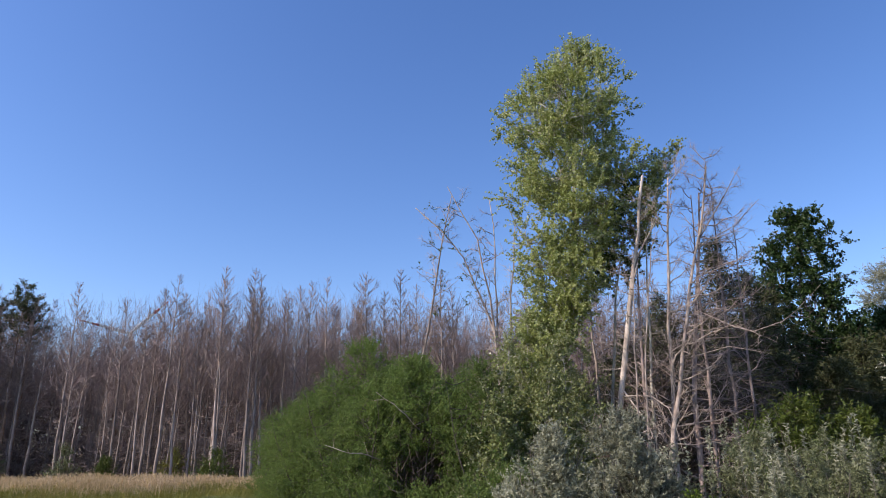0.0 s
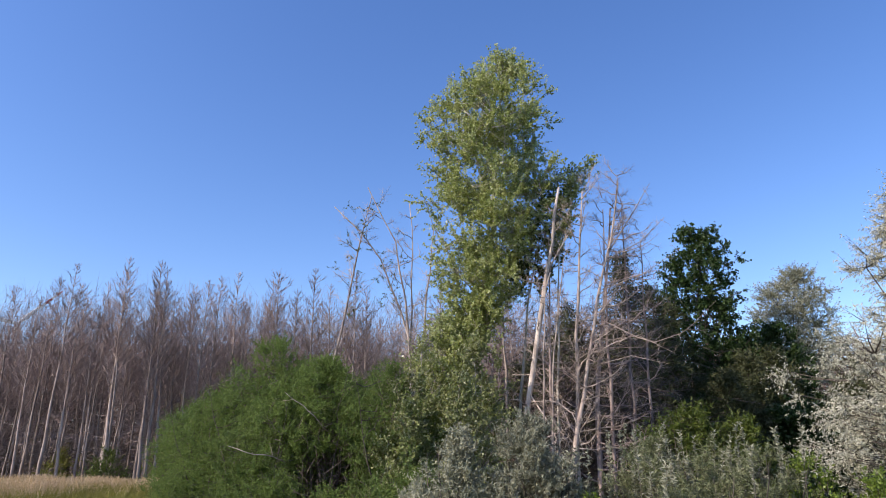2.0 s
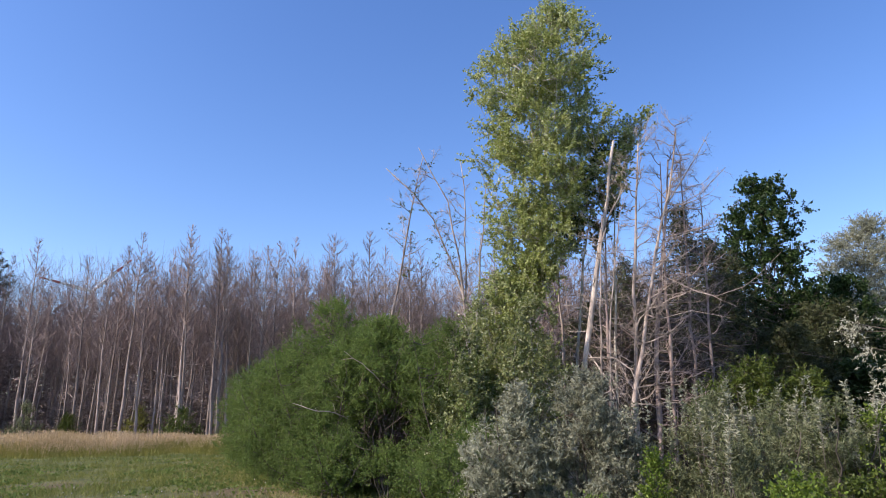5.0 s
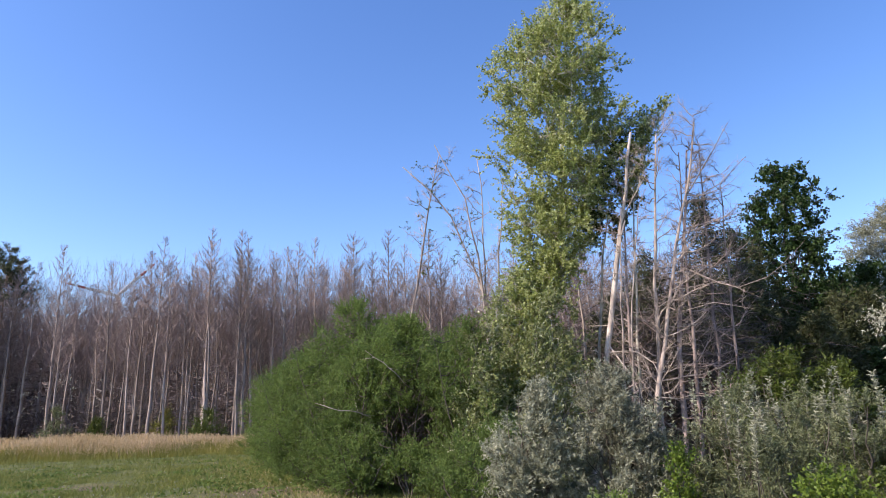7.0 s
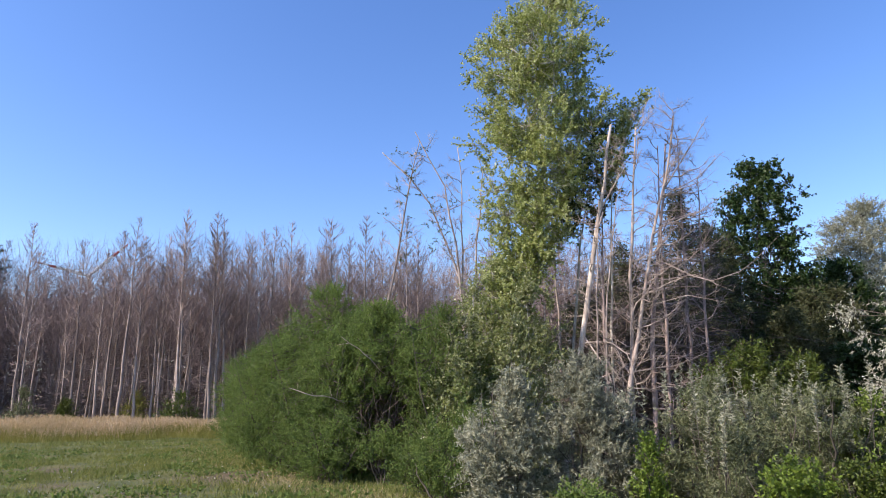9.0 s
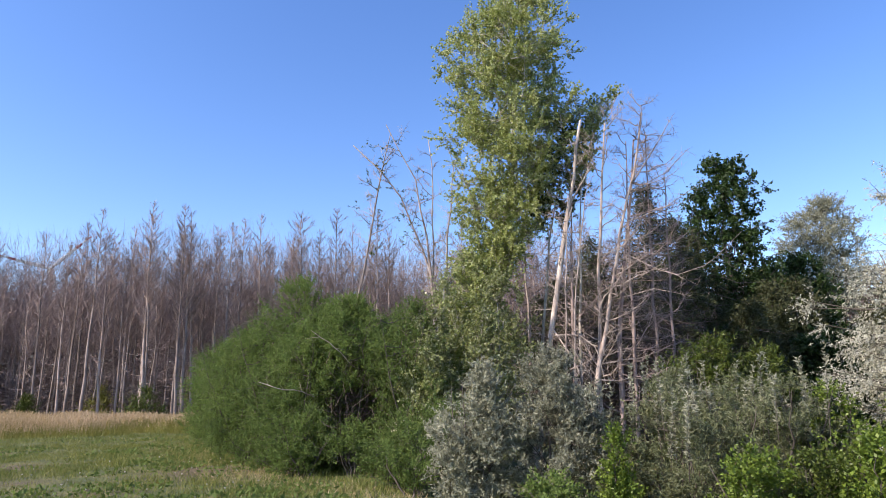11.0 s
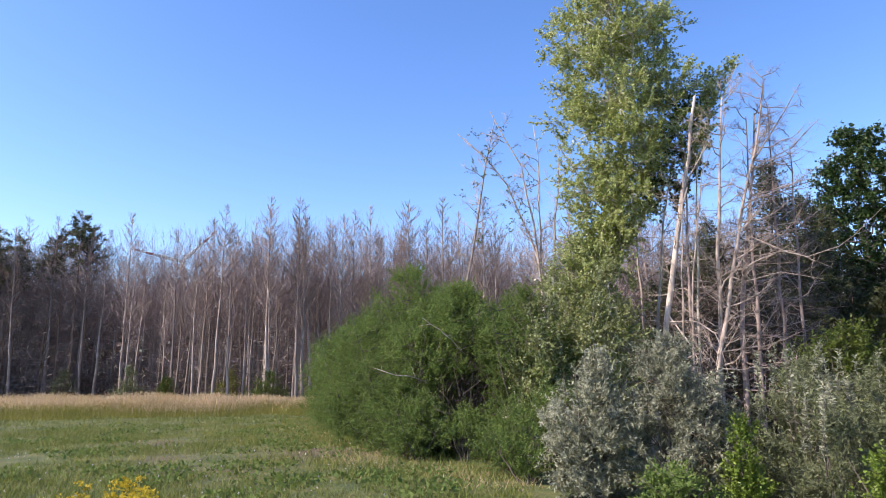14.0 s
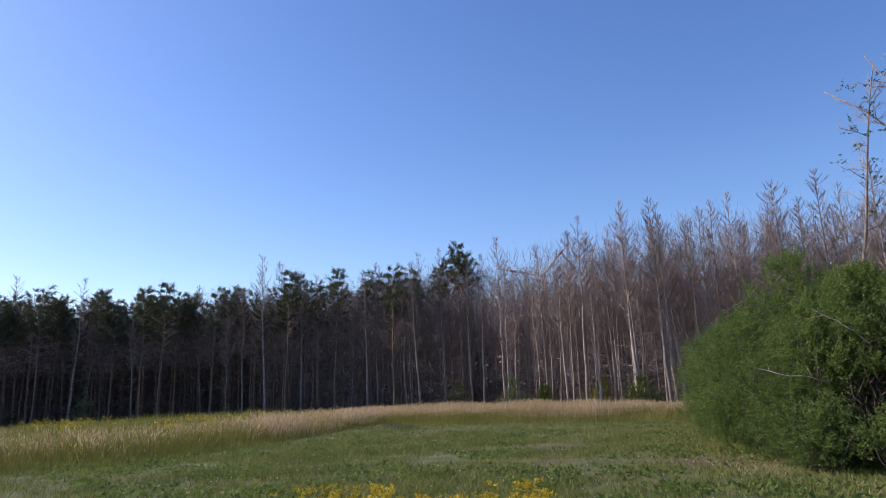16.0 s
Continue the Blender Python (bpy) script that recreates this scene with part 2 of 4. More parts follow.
# ---------------------------------------------------------------- ground
def build_ground():
    xs = np.concatenate([[-3000, -1200, -500, -220, -140], np.arange(-100, 61, 1.6), [90, 150, 260, 600, 1300, 3000]])
    ys = np.concatenate([[-3000, -1200, -500, -200, -90, -40, -20], np.arange(-8, 90, 1.6), [110, 150, 240, 500, 1100, 3000]])
    X, Y = np.meshgrid(xs, ys)
    near = (np.abs(X) < 110) & (Y < 110) & (Y > -20)
    Z = gz(X, Y) + np.where(near, RNG.normal(size=X.shape) * 0.015, 0)
    nx, ny = len(xs), len(ys)
    i = (np.arange(ny - 1)[:, None] * nx + np.arange(nx - 1)[None]).ravel()
    g = Geo().add(np.stack([X, Y, Z], -1), np.stack([i, i + 1, i + nx + 1, i + nx], -1))
    m, n, l, p = base_material("meadow_soil")
    co = n.new("ShaderNodeTexCoord")
    big, mid, fine = n.new("ShaderNodeTexNoise"), n.new("ShaderNodeTexNoise"), n.new("ShaderNodeTexNoise")
    for t, s in ((big, 0.22), (mid, 1.6), (fine, 22.0)):
        t.inputs["Scale"].default_value, t.inputs["Detail"].default_value = s, 6
        l.new(co.outputs["Object"], t.inputs["Vector"])
    a = ramp(n, [(0.35, (0.05, 0.075, 0.016)), (0.5, (0.085, 0.105, 0.024)), (0.66, (0.15, 0.14, 0.045))])
    l.new(mid.outputs["Fac"], a.inputs[0])
    soil = ramp(n, [(0.4, (0.10, 0.08, 0.05)), (0.65, (0.20, 0.155, 0.105))])
    l.new(fine.outputs["Fac"], soil.inputs[0])
    # worn bare patches
    wear = ramp(n, [(0.55, (0, 0, 0)), (0.75, (0.4, 0.4, 0.4))])
    l.new(big.outputs["Fac"], wear.inputs[0])
    mx = n.new("ShaderNodeMixRGB")
    l.new(wear.outputs[0], mx.inputs[0])
    l.new(a.outputs[0], mx.inputs[1])
    l.new(soil.outputs[0], mx.inputs[2])
    # bare reddish earth beside the thicket
    earth = ramp(n, [(0.4, (0.095, 0.054, 0.034)), (0.65, (0.185, 0.11, 0.074))])
    l.new(fine.outputs["Fac"], earth.inputs[0])
    for at, size in (((-3.8, 14.5, 0), 3.2), ((-4.9, 11.9, 0), 2.0), ((-6.9, 13.4, 0), 2.0), ((-8.8, 16.4, 0), 2.4)):
        off, ln, sub = n.new("ShaderNodeVectorMath"), n.new("ShaderNodeVectorMath"), n.new("ShaderNodeMath")
        off.operation, ln.operation, sub.operation = "SUBTRACT", "LENGTH", "MULTIPLY_ADD"
        off.inputs[1].default_value = at
        l.new(co.outputs["Object"], off.inputs[0])
        l.new(off.outputs[0], ln.inputs[0])
        sub.inputs[1].default_value = 2.2
        l.new(mid.outputs["Fac"], sub.inputs[0])
        l.new(ln.outputs["Value"], sub.inputs[2])
        bare = ramp(n, [(0.4, (0.7, 0.7, 0.7)), (1.0, (0, 0, 0))])
        third = n.new("ShaderNodeMath")
        third.operation, third.inputs[1].default_value = "DIVIDE", size
        l.new(sub.outputs[0], third.inputs[0])
        l.new(third.outputs[0], bare.inputs[0])
        mx2 = n.new("ShaderNodeMixRGB")
        l.new(bare.outputs[0], mx2.inputs[0])
        l.new(mx.outputs[0], mx2.inputs[1])
        l.new(earth.outputs[0], mx2.inputs[2])
        mx = mx2
    vary = ramp(n, [(0.35, (0.5, 0.5, 0.5)), (0.65, (1.15, 1.15, 1.15))])
    l.new(fine.outputs["Fac"], vary.inputs[0])
    mul = n.new("ShaderNodeMixRGB")
    mul.blend_type, mul.inputs[0].default_value = "MULTIPLY", 1.0
    l.new(mx.outputs[0], mul.inputs[1])
    l.new(vary.outputs[0], mul.inputs[2])
    l.new(mul.outputs[0], p.inputs["Base Color"])
    p.inputs["Roughness"].default_value = 0.95
    b = n.new("ShaderNodeBump")
    b.inputs["Strength"].default_value, b.inputs["Distance"].default_value = 0.6, 0.05
    l.new(fine.outputs["Fac"], b.inputs["Height"])
    l.new(b.outputs[0], p.inputs["Normal"])
    tagged(new("ground", g.mesh("ground", m)), "uneven mown meadow with green and worn earth patches", "ground", kind="structure")


build_ground()


def left(az, d):
    """A place d metres off, az degrees to the left of +y."""
    return -np.sin(np.radians(az)) * d, np.cos(np.radians(az)) * d


TALL_AZ, TALL_D = [5, 12, 17, 27, 36, 39.5, 41.5, 43, 49, 57, 70, 85], [33, 32, 31, 31, 32, 34, 36, 33, 25, 21, 20, 20]
EDGE_AZ, EDGE_D = [-60, -20, 0, 10, 17, 25, 32, 40, 50, 60, 70, 85], [50, 46, 46, 46, 45, 49, 55, 60, 65, 69, 71, 70]


def thin_blades(g, x, y, n, h, w, spread, rng, lean=0.5):
    x, y = np.repeat(x, n) + rng.normal(size=len(x) * n) * spread, np.repeat(y, n) + rng.normal(size=len(y) * n) * spread
    m = len(x)
    b = np.stack([x, y, gz(x, y) - 0.02], -1)
    a = rng.uniform(0, 2 * np.pi, m)
    s = np.stack([np.cos(a), np.sin(a), np.zeros(m)], -1) * w * rng.uniform(0.6, 1.3, (m, 1)) / 2
    hh = h * rng.uniform(0.4, 1.3, (m, 1))
    tip = b + np.concatenate([rng.normal(size=(m, 2)) * lean, np.ones((m, 1))], 1) * hh
    g.add(np.stack([b - s, b + s, tip], 1), np.arange(m)[:, None] * 3 + [0, 1, 2])
    return tip


def build_grass():
    rng = np.random.default_rng(11)
    g = Geo()
    az = rng.uniform(-2, 76, 24000)
    d = np.sqrt(rng.uniform(8.5 ** 2, 40 ** 2, 24000)) * rng.uniform(0.5, 1.0, 24000)
    d = np.maximum(d, 8.3)
    keep = d < np.interp(az, TALL_AZ, TALL_D) + 1
    x, y = left(az[keep], d[keep])
    patch = np.array([noise.noise((a * 0.35, b * 0.35, 3.0)) for a, b in zip(x, y)])
    ok = patch > -0.6
    for a, b, e in ((-3.8, 14.5, 1.5), (-4.9, 11.9, 0.9), (-6.9, 13.4, 0.8), (-8.8, 16.4, 1.0)):
        ok &= (x - a) ** 2 / 2.5 + (y - b) ** 2 > e * rng.uniform(0.0, 1.8, len(x)) ** 2
    thin_blades(g, x[ok], y[ok], 9, (0.10 + 0.09 * np.clip(patch[ok] + 0.2, 0, 1)).repeat(9)[:, None], 0.018, 0.13, rng, 0.5)
    tagged(new("lawn_grass", g.mesh("lawn_grass", M_GRASS)), "short green and straw-coloured grass on the meadow", "grass", kind="stuff")
    # tall dry grass before the wood
    g, heads = Geo(), Geo()
    az = rng.uniform(6, 86, 30000)
    lo, hi = np.interp(az, TALL_AZ, TALL_D), np.interp(az, EDGE_AZ, EDGE_D) + 2
    near = rng.uniform(0, 1, len(az)) < 0.55
    lo = lo + np.array([noise.noise((a * 0.28, 4.0, 0.0)) for a in az]) * 2.0
    d = lo + np.where(near, 6.0 * rng.uniform(0, 1, len(az)), (hi - lo) * rng.uniform(0, 1, len(az)))
    x, y = left(az, d)
    patch = np.array([noise.noise((a * 0.12, b * 0.12, 9.0)) for a, b in zip(x, y)])
    inside = d - lo
    dry = inside + patch * 3 + rng.normal(size=len(x)) * 0.5 > np.where(az > 41, 1.3, 2.4)
    dry |= inside > 6
    dry &= (az < 51) | (rng.uniform(0, 1, len(x)) < 0.12)
    tall = np.where(inside < 11, 0.82, 0.42) + 0.4 * np.clip(patch, -0.4, 0.5) + 0.35 * np.array([noise.noise((a * 0.6, b * 0.6, 5.0)) for a, b in zip(x, y)])
    tips = thin_blades(g, x[dry], y[dry], 9, 0.75 * np.repeat(tall[dry], 9)[:, None], 0.015, 0.32, rng, 0.25)
    leaves(heads, tips - [0, 0, 0.12], unit(RNG.normal(size=tips.shape) * 0.5 + [0, 0, 1]), 0.17, 0.024, rng)
    g.v += heads.v
    g.f += [f + g.n for f in heads.f]
    g.n += heads.n
    tagged(new("dry_grass", g.mesh("dry_grass", M_DRY)), "tall straw-coloured seeding grass along the wood", "grass", kind="stuff")
    g = Geo()
    low = ~dry | (inside < 3.5)
    thin_blades(g, x[low], y[low], 9, (0.14 + 0.42 * np.clip(inside[low] / 2.2 + patch[low] * 0.4, 0, 1)).repeat(9)[:, None], 0.026, 0.3, rng, 0.4)
    tagged(new("rank_grass", g.mesh("rank_grass", M_WEED)), "yellow-green rank grass between lawn and wood", "grass", kind="stuff")
    # rough grass at the foot of the shrubs
    g = Geo()
    u = rng.uniform(0, 1, 480)
    x = np.interp(u, [0, 0.5, 1], [0.6, -2.6, -7.6]) + rng.normal(size=480) * 0.4 - 0.5
    y = np.interp(u, [0, 0.5, 1], [10.8, 14.0, 25.0]) + rng.normal(size=480) * 0.45 - 0.3
    thin_blades(g, x[::2], y[::2], 9, 0.12, 0.010, 0.25, rng, 0.8)
    tagged(new("verge_grass", g.mesh("verge_grass", M_DRY)), "sparse straw-coloured grass at the foot of the shrubs", "grass", kind="stuff")
    # yellow-green weeds before the living pines
    g = Geo()
    az, d = rng.uniform(47, 68, 900), rng.uniform(30, 56, 900)
    x, y = left(az, d)
    keep = np.array([noise.noise((a * 0.16, b * 0.16, 12.0)) for a, b in zip(x, y)]) > 0.12
    thin_blades(g, x[keep], y[keep], 12, 0.75, 0.05, 0.5, rng, 0.22)
    tagged(new("tall_weeds", g.mesh("tall_weeds", M_WEED)), "tall yellow-green weeds in rough grass", "weeds", kind="stuff")
    g = Geo()
    az, d = rng.uniform(46, 68, 420), rng.uniform(26, 44, 420)
    x, y = left(az, d)
    keep = np.array([noise.noise((a * 0.3, b * 0.3, 3.0)) for a, b in zip(x, y)]) > 0.1
    c = np.repeat(np.stack([x, y, gz(x, y) + rng.uniform(0.4, 0.75, 420)], -1)[keep], 16, 0)
    c += rng.normal(size=c.shape) * [0.07, 0.07, 0.05]
    leaves(g, c, rng.normal(size=c.shape) + [0, 0, 0.6], 0.06, 0.04, rng)
    tagged(new("weed_flowers", g.mesh("weed_flowers", M_FLOWER)), "scattered yellow flower heads among tall weeds", "flowers", kind="stuff")
    # dark rushy tufts where the mown grass ends
    g = Geo()
    u = rng.uniform(0, 1, 90)
    x = np.concatenate([-19.4 - 2.6 * u, -18.2 - 4 * u]) + rng.normal(size=180) * 0.25
    y = np.concatenate([13.6 + 1.6 * u, 22.6 + 3 * u]) + rng.normal(size=180) * 0.25
    thin_blades(g, x, y, 7, 0.26, 0.014, 0.16, rng, 0.45)
    tagged(new("dark_grass", g.mesh("dark_grass", M_NEEDLE)), "dark green rushy tufts where the lawn ends", "grass", kind="stuff")
    # broad-leaved weeds in the lawn
    g = Geo()
    az, d = rng.uniform(4, 66, 2200), 8.5 + 18 * rng.uniform(0, 1, 2200) ** 1.3
    x, y = left(az, d)
    keep = np.array([noise.noise((a * 0.5, b * 0.5, 5.0)) for a, b in zip(x, y)]) > 0.0
    c = np.repeat(np.stack([x, y, gz(x, y) + 0.03], -1)[keep], 12, 0)
    c += rng.normal(size=c.shape) * [0.15, 0.15, 0.03]
    leaves(g, c, rng.normal(size=c.shape) * [1, 1, 0.3] + [0, 0, 0.6], 0.10, 0.05, rng)
    tagged(new("lawn_weeds", g.mesh("lawn_weeds", M_HEDGE)), "dark green broad-leaved weeds in the lawn", "weeds", kind="stuff")
    # coarse tufts standing out of the mown grass
    g = Geo()
    az, d = rng.uniform(-2, 70, 1500), 8.5 + 24 * rng.uniform(0, 1, 1500) ** 1.2
    x, y = left(az, d)
    keep = np.array([noise.noise((a * 0.28, b * 0.28, 7.0)) for a, b in zip(x, y)]) > rng.uniform(-0.15, 0.35, 1500)
    thin_blades(g, x[keep], y[keep], 22, 0.18, 0.012, 0.09, rng, 0.4)
    tagged(new("grass_tufts", g.mesh("grass_tufts", M_GRASS)), "coarse green tufts standing in the mown grass", "grass", kind="stuff")
    g = Geo()
    az, d = rng.uniform(-2, 66, 1300), 8.5 + 20 * rng.uniform(0, 1, 1300) ** 1.2
    x, y = left(az, d)
    keep = np.array([noise.noise((a * 0.33, b * 0.33, 15.0)) for a, b in zip(x, y)]) > rng.uniform(-0.1, 0.35, 1300)
    thin_blades(g, x[keep], y[keep], 26, 0.16, 0.010, 0.16, rng, 0.6)
    tagged(new("withered_grass", g.mesh("withered_grass", M_WEED)), "withered yellowish patches in the mown grass", "grass", kind="stuff")
    # clover heads
    g = Geo()
    az, d = rng.uniform(10, 60, 150), rng.uniform(9, 18, 150)
    x, y = left(az, d)
    c = np.stack([x, y, gz(x, y) + 0.10], -1)
    c = np.repeat(c, 6, 0)
    leaves(g, c, rng.normal(size=c.shape), 0.022, 0.018, rng)
    tagged(new("clover", g.mesh("clover", M_CLOVER)), "small white clover heads in the lawn", "flower", kind="stuff")


build_grass()


# ---------------------------------------------------------------- leafy plants
def profile(rows):
    rows = sorted(rows)
    z, o, r = (np.array([q[i] for q in rows]) for i in range(3))
    return z, o, r


def leafy(name, at, rows, turn, label, category, leaf, bark, clumps, shoots, per, shoot, blade, trunk_r, seed, group="", up=0.3, droop=0.0,
          shell=0.55, depth=0.9, stems=1, limb_r=0.02, fold=0.5, crown="crown", outward=0.8, low=0.25, ratio=1.0, ragged=0.0, gap=-1.0, lobe=1.0):
    """A tree or shrub: trunk, limbs to each clump, and a crown of shoots with leaves. rows: height, sideways shift, radius."""
    rng = np.random.default_rng(seed)
    root = thing(name, (*spot(*at), 0, 0, turn), label, category, group)
    z, o, r = profile(rows)
    top = z[-1]
    zz = rng.uniform(z[0], z[-1], clumps * 6)
    rr = np.interp(zz, z, r)
    zz = zz[rng.uniform(0, r.max(), len(zz)) < rr ** ratio * r.max() ** (1 - ratio)][:clumps]
    rr, oo = np.interp(zz, z, r), np.interp(zz, z, o)
    a, u = rng.uniform(0, 2 * np.pi, len(zz)), rng.uniform(0, 1, len(zz)) ** (1 - shell)
    swell = np.array([noise.noise((np.cos(b) * 1.3, np.sin(b) * 1.3 + seed, h / lobe)) for b, h in zip(a, zz)])
    inset = np.maximum(rr * (rng.uniform(0.78, 1.16, len(zz)) + ragged * swell) - shoot * 0.45, rr * 0.35)
    c = np.stack([oo + inset * u * np.cos(a), inset * depth * u * np.sin(a), zz], -1)
    kept = np.array([noise.noise(q / lobe + [seed * 1.7, 0, 0]) > gap for q in c])
    c, oo, zz = c[kept], oo[kept], zz[kept]
    axis = np.stack([oo, 0 * zz, zz - 0.3], -1)
    out = unit(c - axis)
    g = Geo()
    p, d, s0, s1 = sprays(rng, c, out, shoots, shoot, per, up, outward=outward)
    p[:, 2] = np.maximum(p[:, 2], 0.03)
    d[:, 2] -= droop
    leaves(g, p, d, blade[0], blade[1], rng, fold, blade[1] < blade[0] * 0.4 or leaf is M_HEDGE)
    tagged(part(crown, g, leaf, root), kind="stuff")
    # stems
    t = Geo()
    zs = np.linspace(0, top * 0.96, 9)
    lean = np.interp(zs, z, o)
    lean = lean * np.clip(zs / max(z[0], top * 0.3), 0, 1)
    tr = None
    for k in range(stems):
        off = np.zeros(3) if stems == 1 else np.array([rng.normal() * 0.5, rng.normal() * 0.4, 0]) * r.max()
        pts = np.stack([lean + off[0] * zs / top, off[1] * zs / top, zs - 0.05], -1)
        pts[1:] += rng.normal(size=(8, 3)) * [0.03, 0.03, 0] * r.max()
        if stems > 1:
            pts[:, :2] += off[:2] * 0.12
        tr = pts if tr is None else tr
        tube(t, pts, np.linspace(trunk_r, trunk_r * 0.12, 9) * (1 + 0.35 * (np.arange(9) == 0)), 8)
    part("trunk", t, bark, root)
    # main limbs, each a part; the lesser ones spring from the nearest of them
    main = max(5, min(24, len(c) // 9))
    lines = []
    for i in range(main):
        za = np.clip(c[i, 2] - np.linalg.norm(c[i, :2] - axis[i, :2]) * 1.1 - 0.2, top * low * 0.4, None)
        za = min(za, c[i, 2])
        st = np.array([np.interp(za, tr[:, 2], tr[:, 0]), np.interp(za, tr[:, 2], tr[:, 1]), za])
        lines.append(bend(st, c[i], -0.08, rng, 6))
        g = tube(Geo(), lines[-1], np.linspace(limb_r, limb_r * 0.35, 6), 5)
        part("limb", g, bark, root)
    knots = np.concatenate([q[2:] for q in lines] + [tr[3:]])
    b = Geo()
    for i in range(main, len(c)):
        gap = np.linalg.norm(knots - c[i], axis=1) + np.maximum(knots[:, 2] - c[i, 2], 0) * 2
        tube(b, bend(knots[gap.argmin()], c[i], -0.06, rng, 3), np.linspace(limb_r * 0.5, limb_r * 0.2, 3), 3)
    slivers(b, s0, s1, limb_r * 0.25, rng)
    tagged(part("twig_mass", b, bark, root), kind="stuff")
    return root


POPLAR = [(11.7, 1.08, 0.4), (11.3, 1.15, 0.8), (10.8, 0.98, 1.3), (10.05, 0.68, 1.75), (9.16, 0.7, 1.6), (8.51, 0.88, 1.68), (7.6, 0.88, 1.72), (6.6, 0.8, 1.55),
          (5.76, 0.65, 1.2), (4.83, 0.45, 0.85), (3.92, 0.0, 0.95), (2.92, -0.13, 0.95), (1.84, -0.3, 0.85), (0.6, -0.3, 0.7)]
leafy("poplar_tree", (2.05, 14.9), POPLAR, -7.9, "tall slender poplar with glittering yellow-green leaves and pale trunk", "tree", M_POPLAR, B_POPLAR,
      1000, 7, 22, 0.48, (0.054, 0.045), 0.10, 21, shell=0.5, limb_r=0.02, up=0.5, ragged=0.35, gap=-0.22, lobe=0.9)
# darker leaves here put the shade on the crown's right side into colour
leafy("poplar_tree", (3.2, 15.3), [(8.6, 1.75, 0.2), (8.0, 1.5, 0.45), (7.0, 0.9, 0.7), (6.0, 0.75, 0.75), (5.3, 0.6, 0.5)], -13, "slim poplar darkened for the crown's shaded side, with a lone leafy side bough", "tree",
      M_ELDER, B_POPLAR, 90, 6, 11, 0.35, (0.07, 0.055), 0.05, 22, limb_r=0.014, up=0.3)
leafy("poplar_tree", (4.1, 14.7), [(8.75, 1.35, 0.18), (8.3, 1.1, 0.34), (7.7, 0.75, 0.38), (7.0, 0.5, 0.4), (6.2, 0.35, 0.35)], -16, "slender leaning poplar stem with a bright leafy tip", "tree",
      M_POPLAR, B_POPLAR, 46, 6, 11, 0.4, (0.06, 0.052), 0.04, 26, limb_r=0.01, up=0.3)
for k, (x, y, h, w) in enumerate([(1.1, 14.0, 3.9, 0.8), (2.7, 14.5, 3.9, 0.75), (1.8, 13.4, 3.2, 0.8), (0.7, 13.2, 2.5, 0.65), (2.3, 15.2, 5.2, 0.75), (1.6, 14.6, 4.9, 0.8), (0.9, 13.5, 3.4, 0.7), (2.2, 13.6, 3.9, 0.7)]):
    leafy("poplar_sapling", (x, y), [(h, 0, 0.15), (h * 0.8, 0, w * 0.7), (h * 0.5, 0, w), (0.2, 0, w * 0.8)], 0, "young poplar sucker with small pale green leaves", "sapling", M_SUCKER, B_POPLAR, 130, 6, 13, 0.34, (0.05, 0.042), 0.025, 190 + k,
          "poplar suckers", limb_r=0.01, up=0.6, shell=0.4, ragged=0.4, gap=-0.15, lobe=0.5)
leafy("maple_tree", (11.73, 23.15), [(9.96, 0.77, 0.5), (9.1, 0.9, 1.3), (8.22, 0.7, 1.5), (7.34, 0.48, 1.7), (6.44, 0.56, 1.7), (5.55, 0.81, 1.85), (4.48, 0.86, 2.1), (3.06, 0.87, 2.1), (1.5, 0.8, 1.6)],
      -26.9, "dense dark green maple with a rounded double top", "tree", M_MAPLE, B_DARK, 640, 6, 15, 0.46, (0.09, 0.08), 0.14, 23, shell=0.55, limb_r=0.025, fold=1.0, ragged=0.45, gap=-0.33, lobe=0.8)
leafy("oleaster_tree", (9.08, 10.64), [(6.55, 1.15, 0.3), (6.15, 1.0, 0.9), (5.7, 1.15, 1.3), (5.09, 1.4, 1.6), (4.18, 1.4, 1.7), (3.62, 0.9, 2.0), (3.0, 0.7, 2.15), (2.2, 0.5, 2.1), (1.4, 0.4, 1.95), (0.5, 0.33, 1.5)],
      -40.5, "large silvery oleaster with drooping pale narrow leaves", "tree", M_SILVER_TREE, B_DARK, 760, 9, 22, 0.46, (0.062, 0.02), 0.13, 24, shell=0.5, droop=0.7, limb_r=0.03, up=-0.15, ragged=0.45, gap=-0.16, lobe=0.8)
leafy("oleaster_tree", (16.64, 24.94), [(8.91, 0.94, 0.6), (8.15, 0.8, 1.3), (6.64, 0.62, 1.7), (5.2, 0.31, 1.8), (3.34, -0.03, 1.9), (1.5, 0, 1.5)], -33.7, "thin grey-leaved oleaster with sky showing through", "tree",
      M_SILVER, B_DARK, 800, 8, 18, 0.5, (0.08, 0.03), 0.08, 25, droop=0.3, limb_r=0.02, ragged=0.4, gap=-0.45, lobe=0.9)
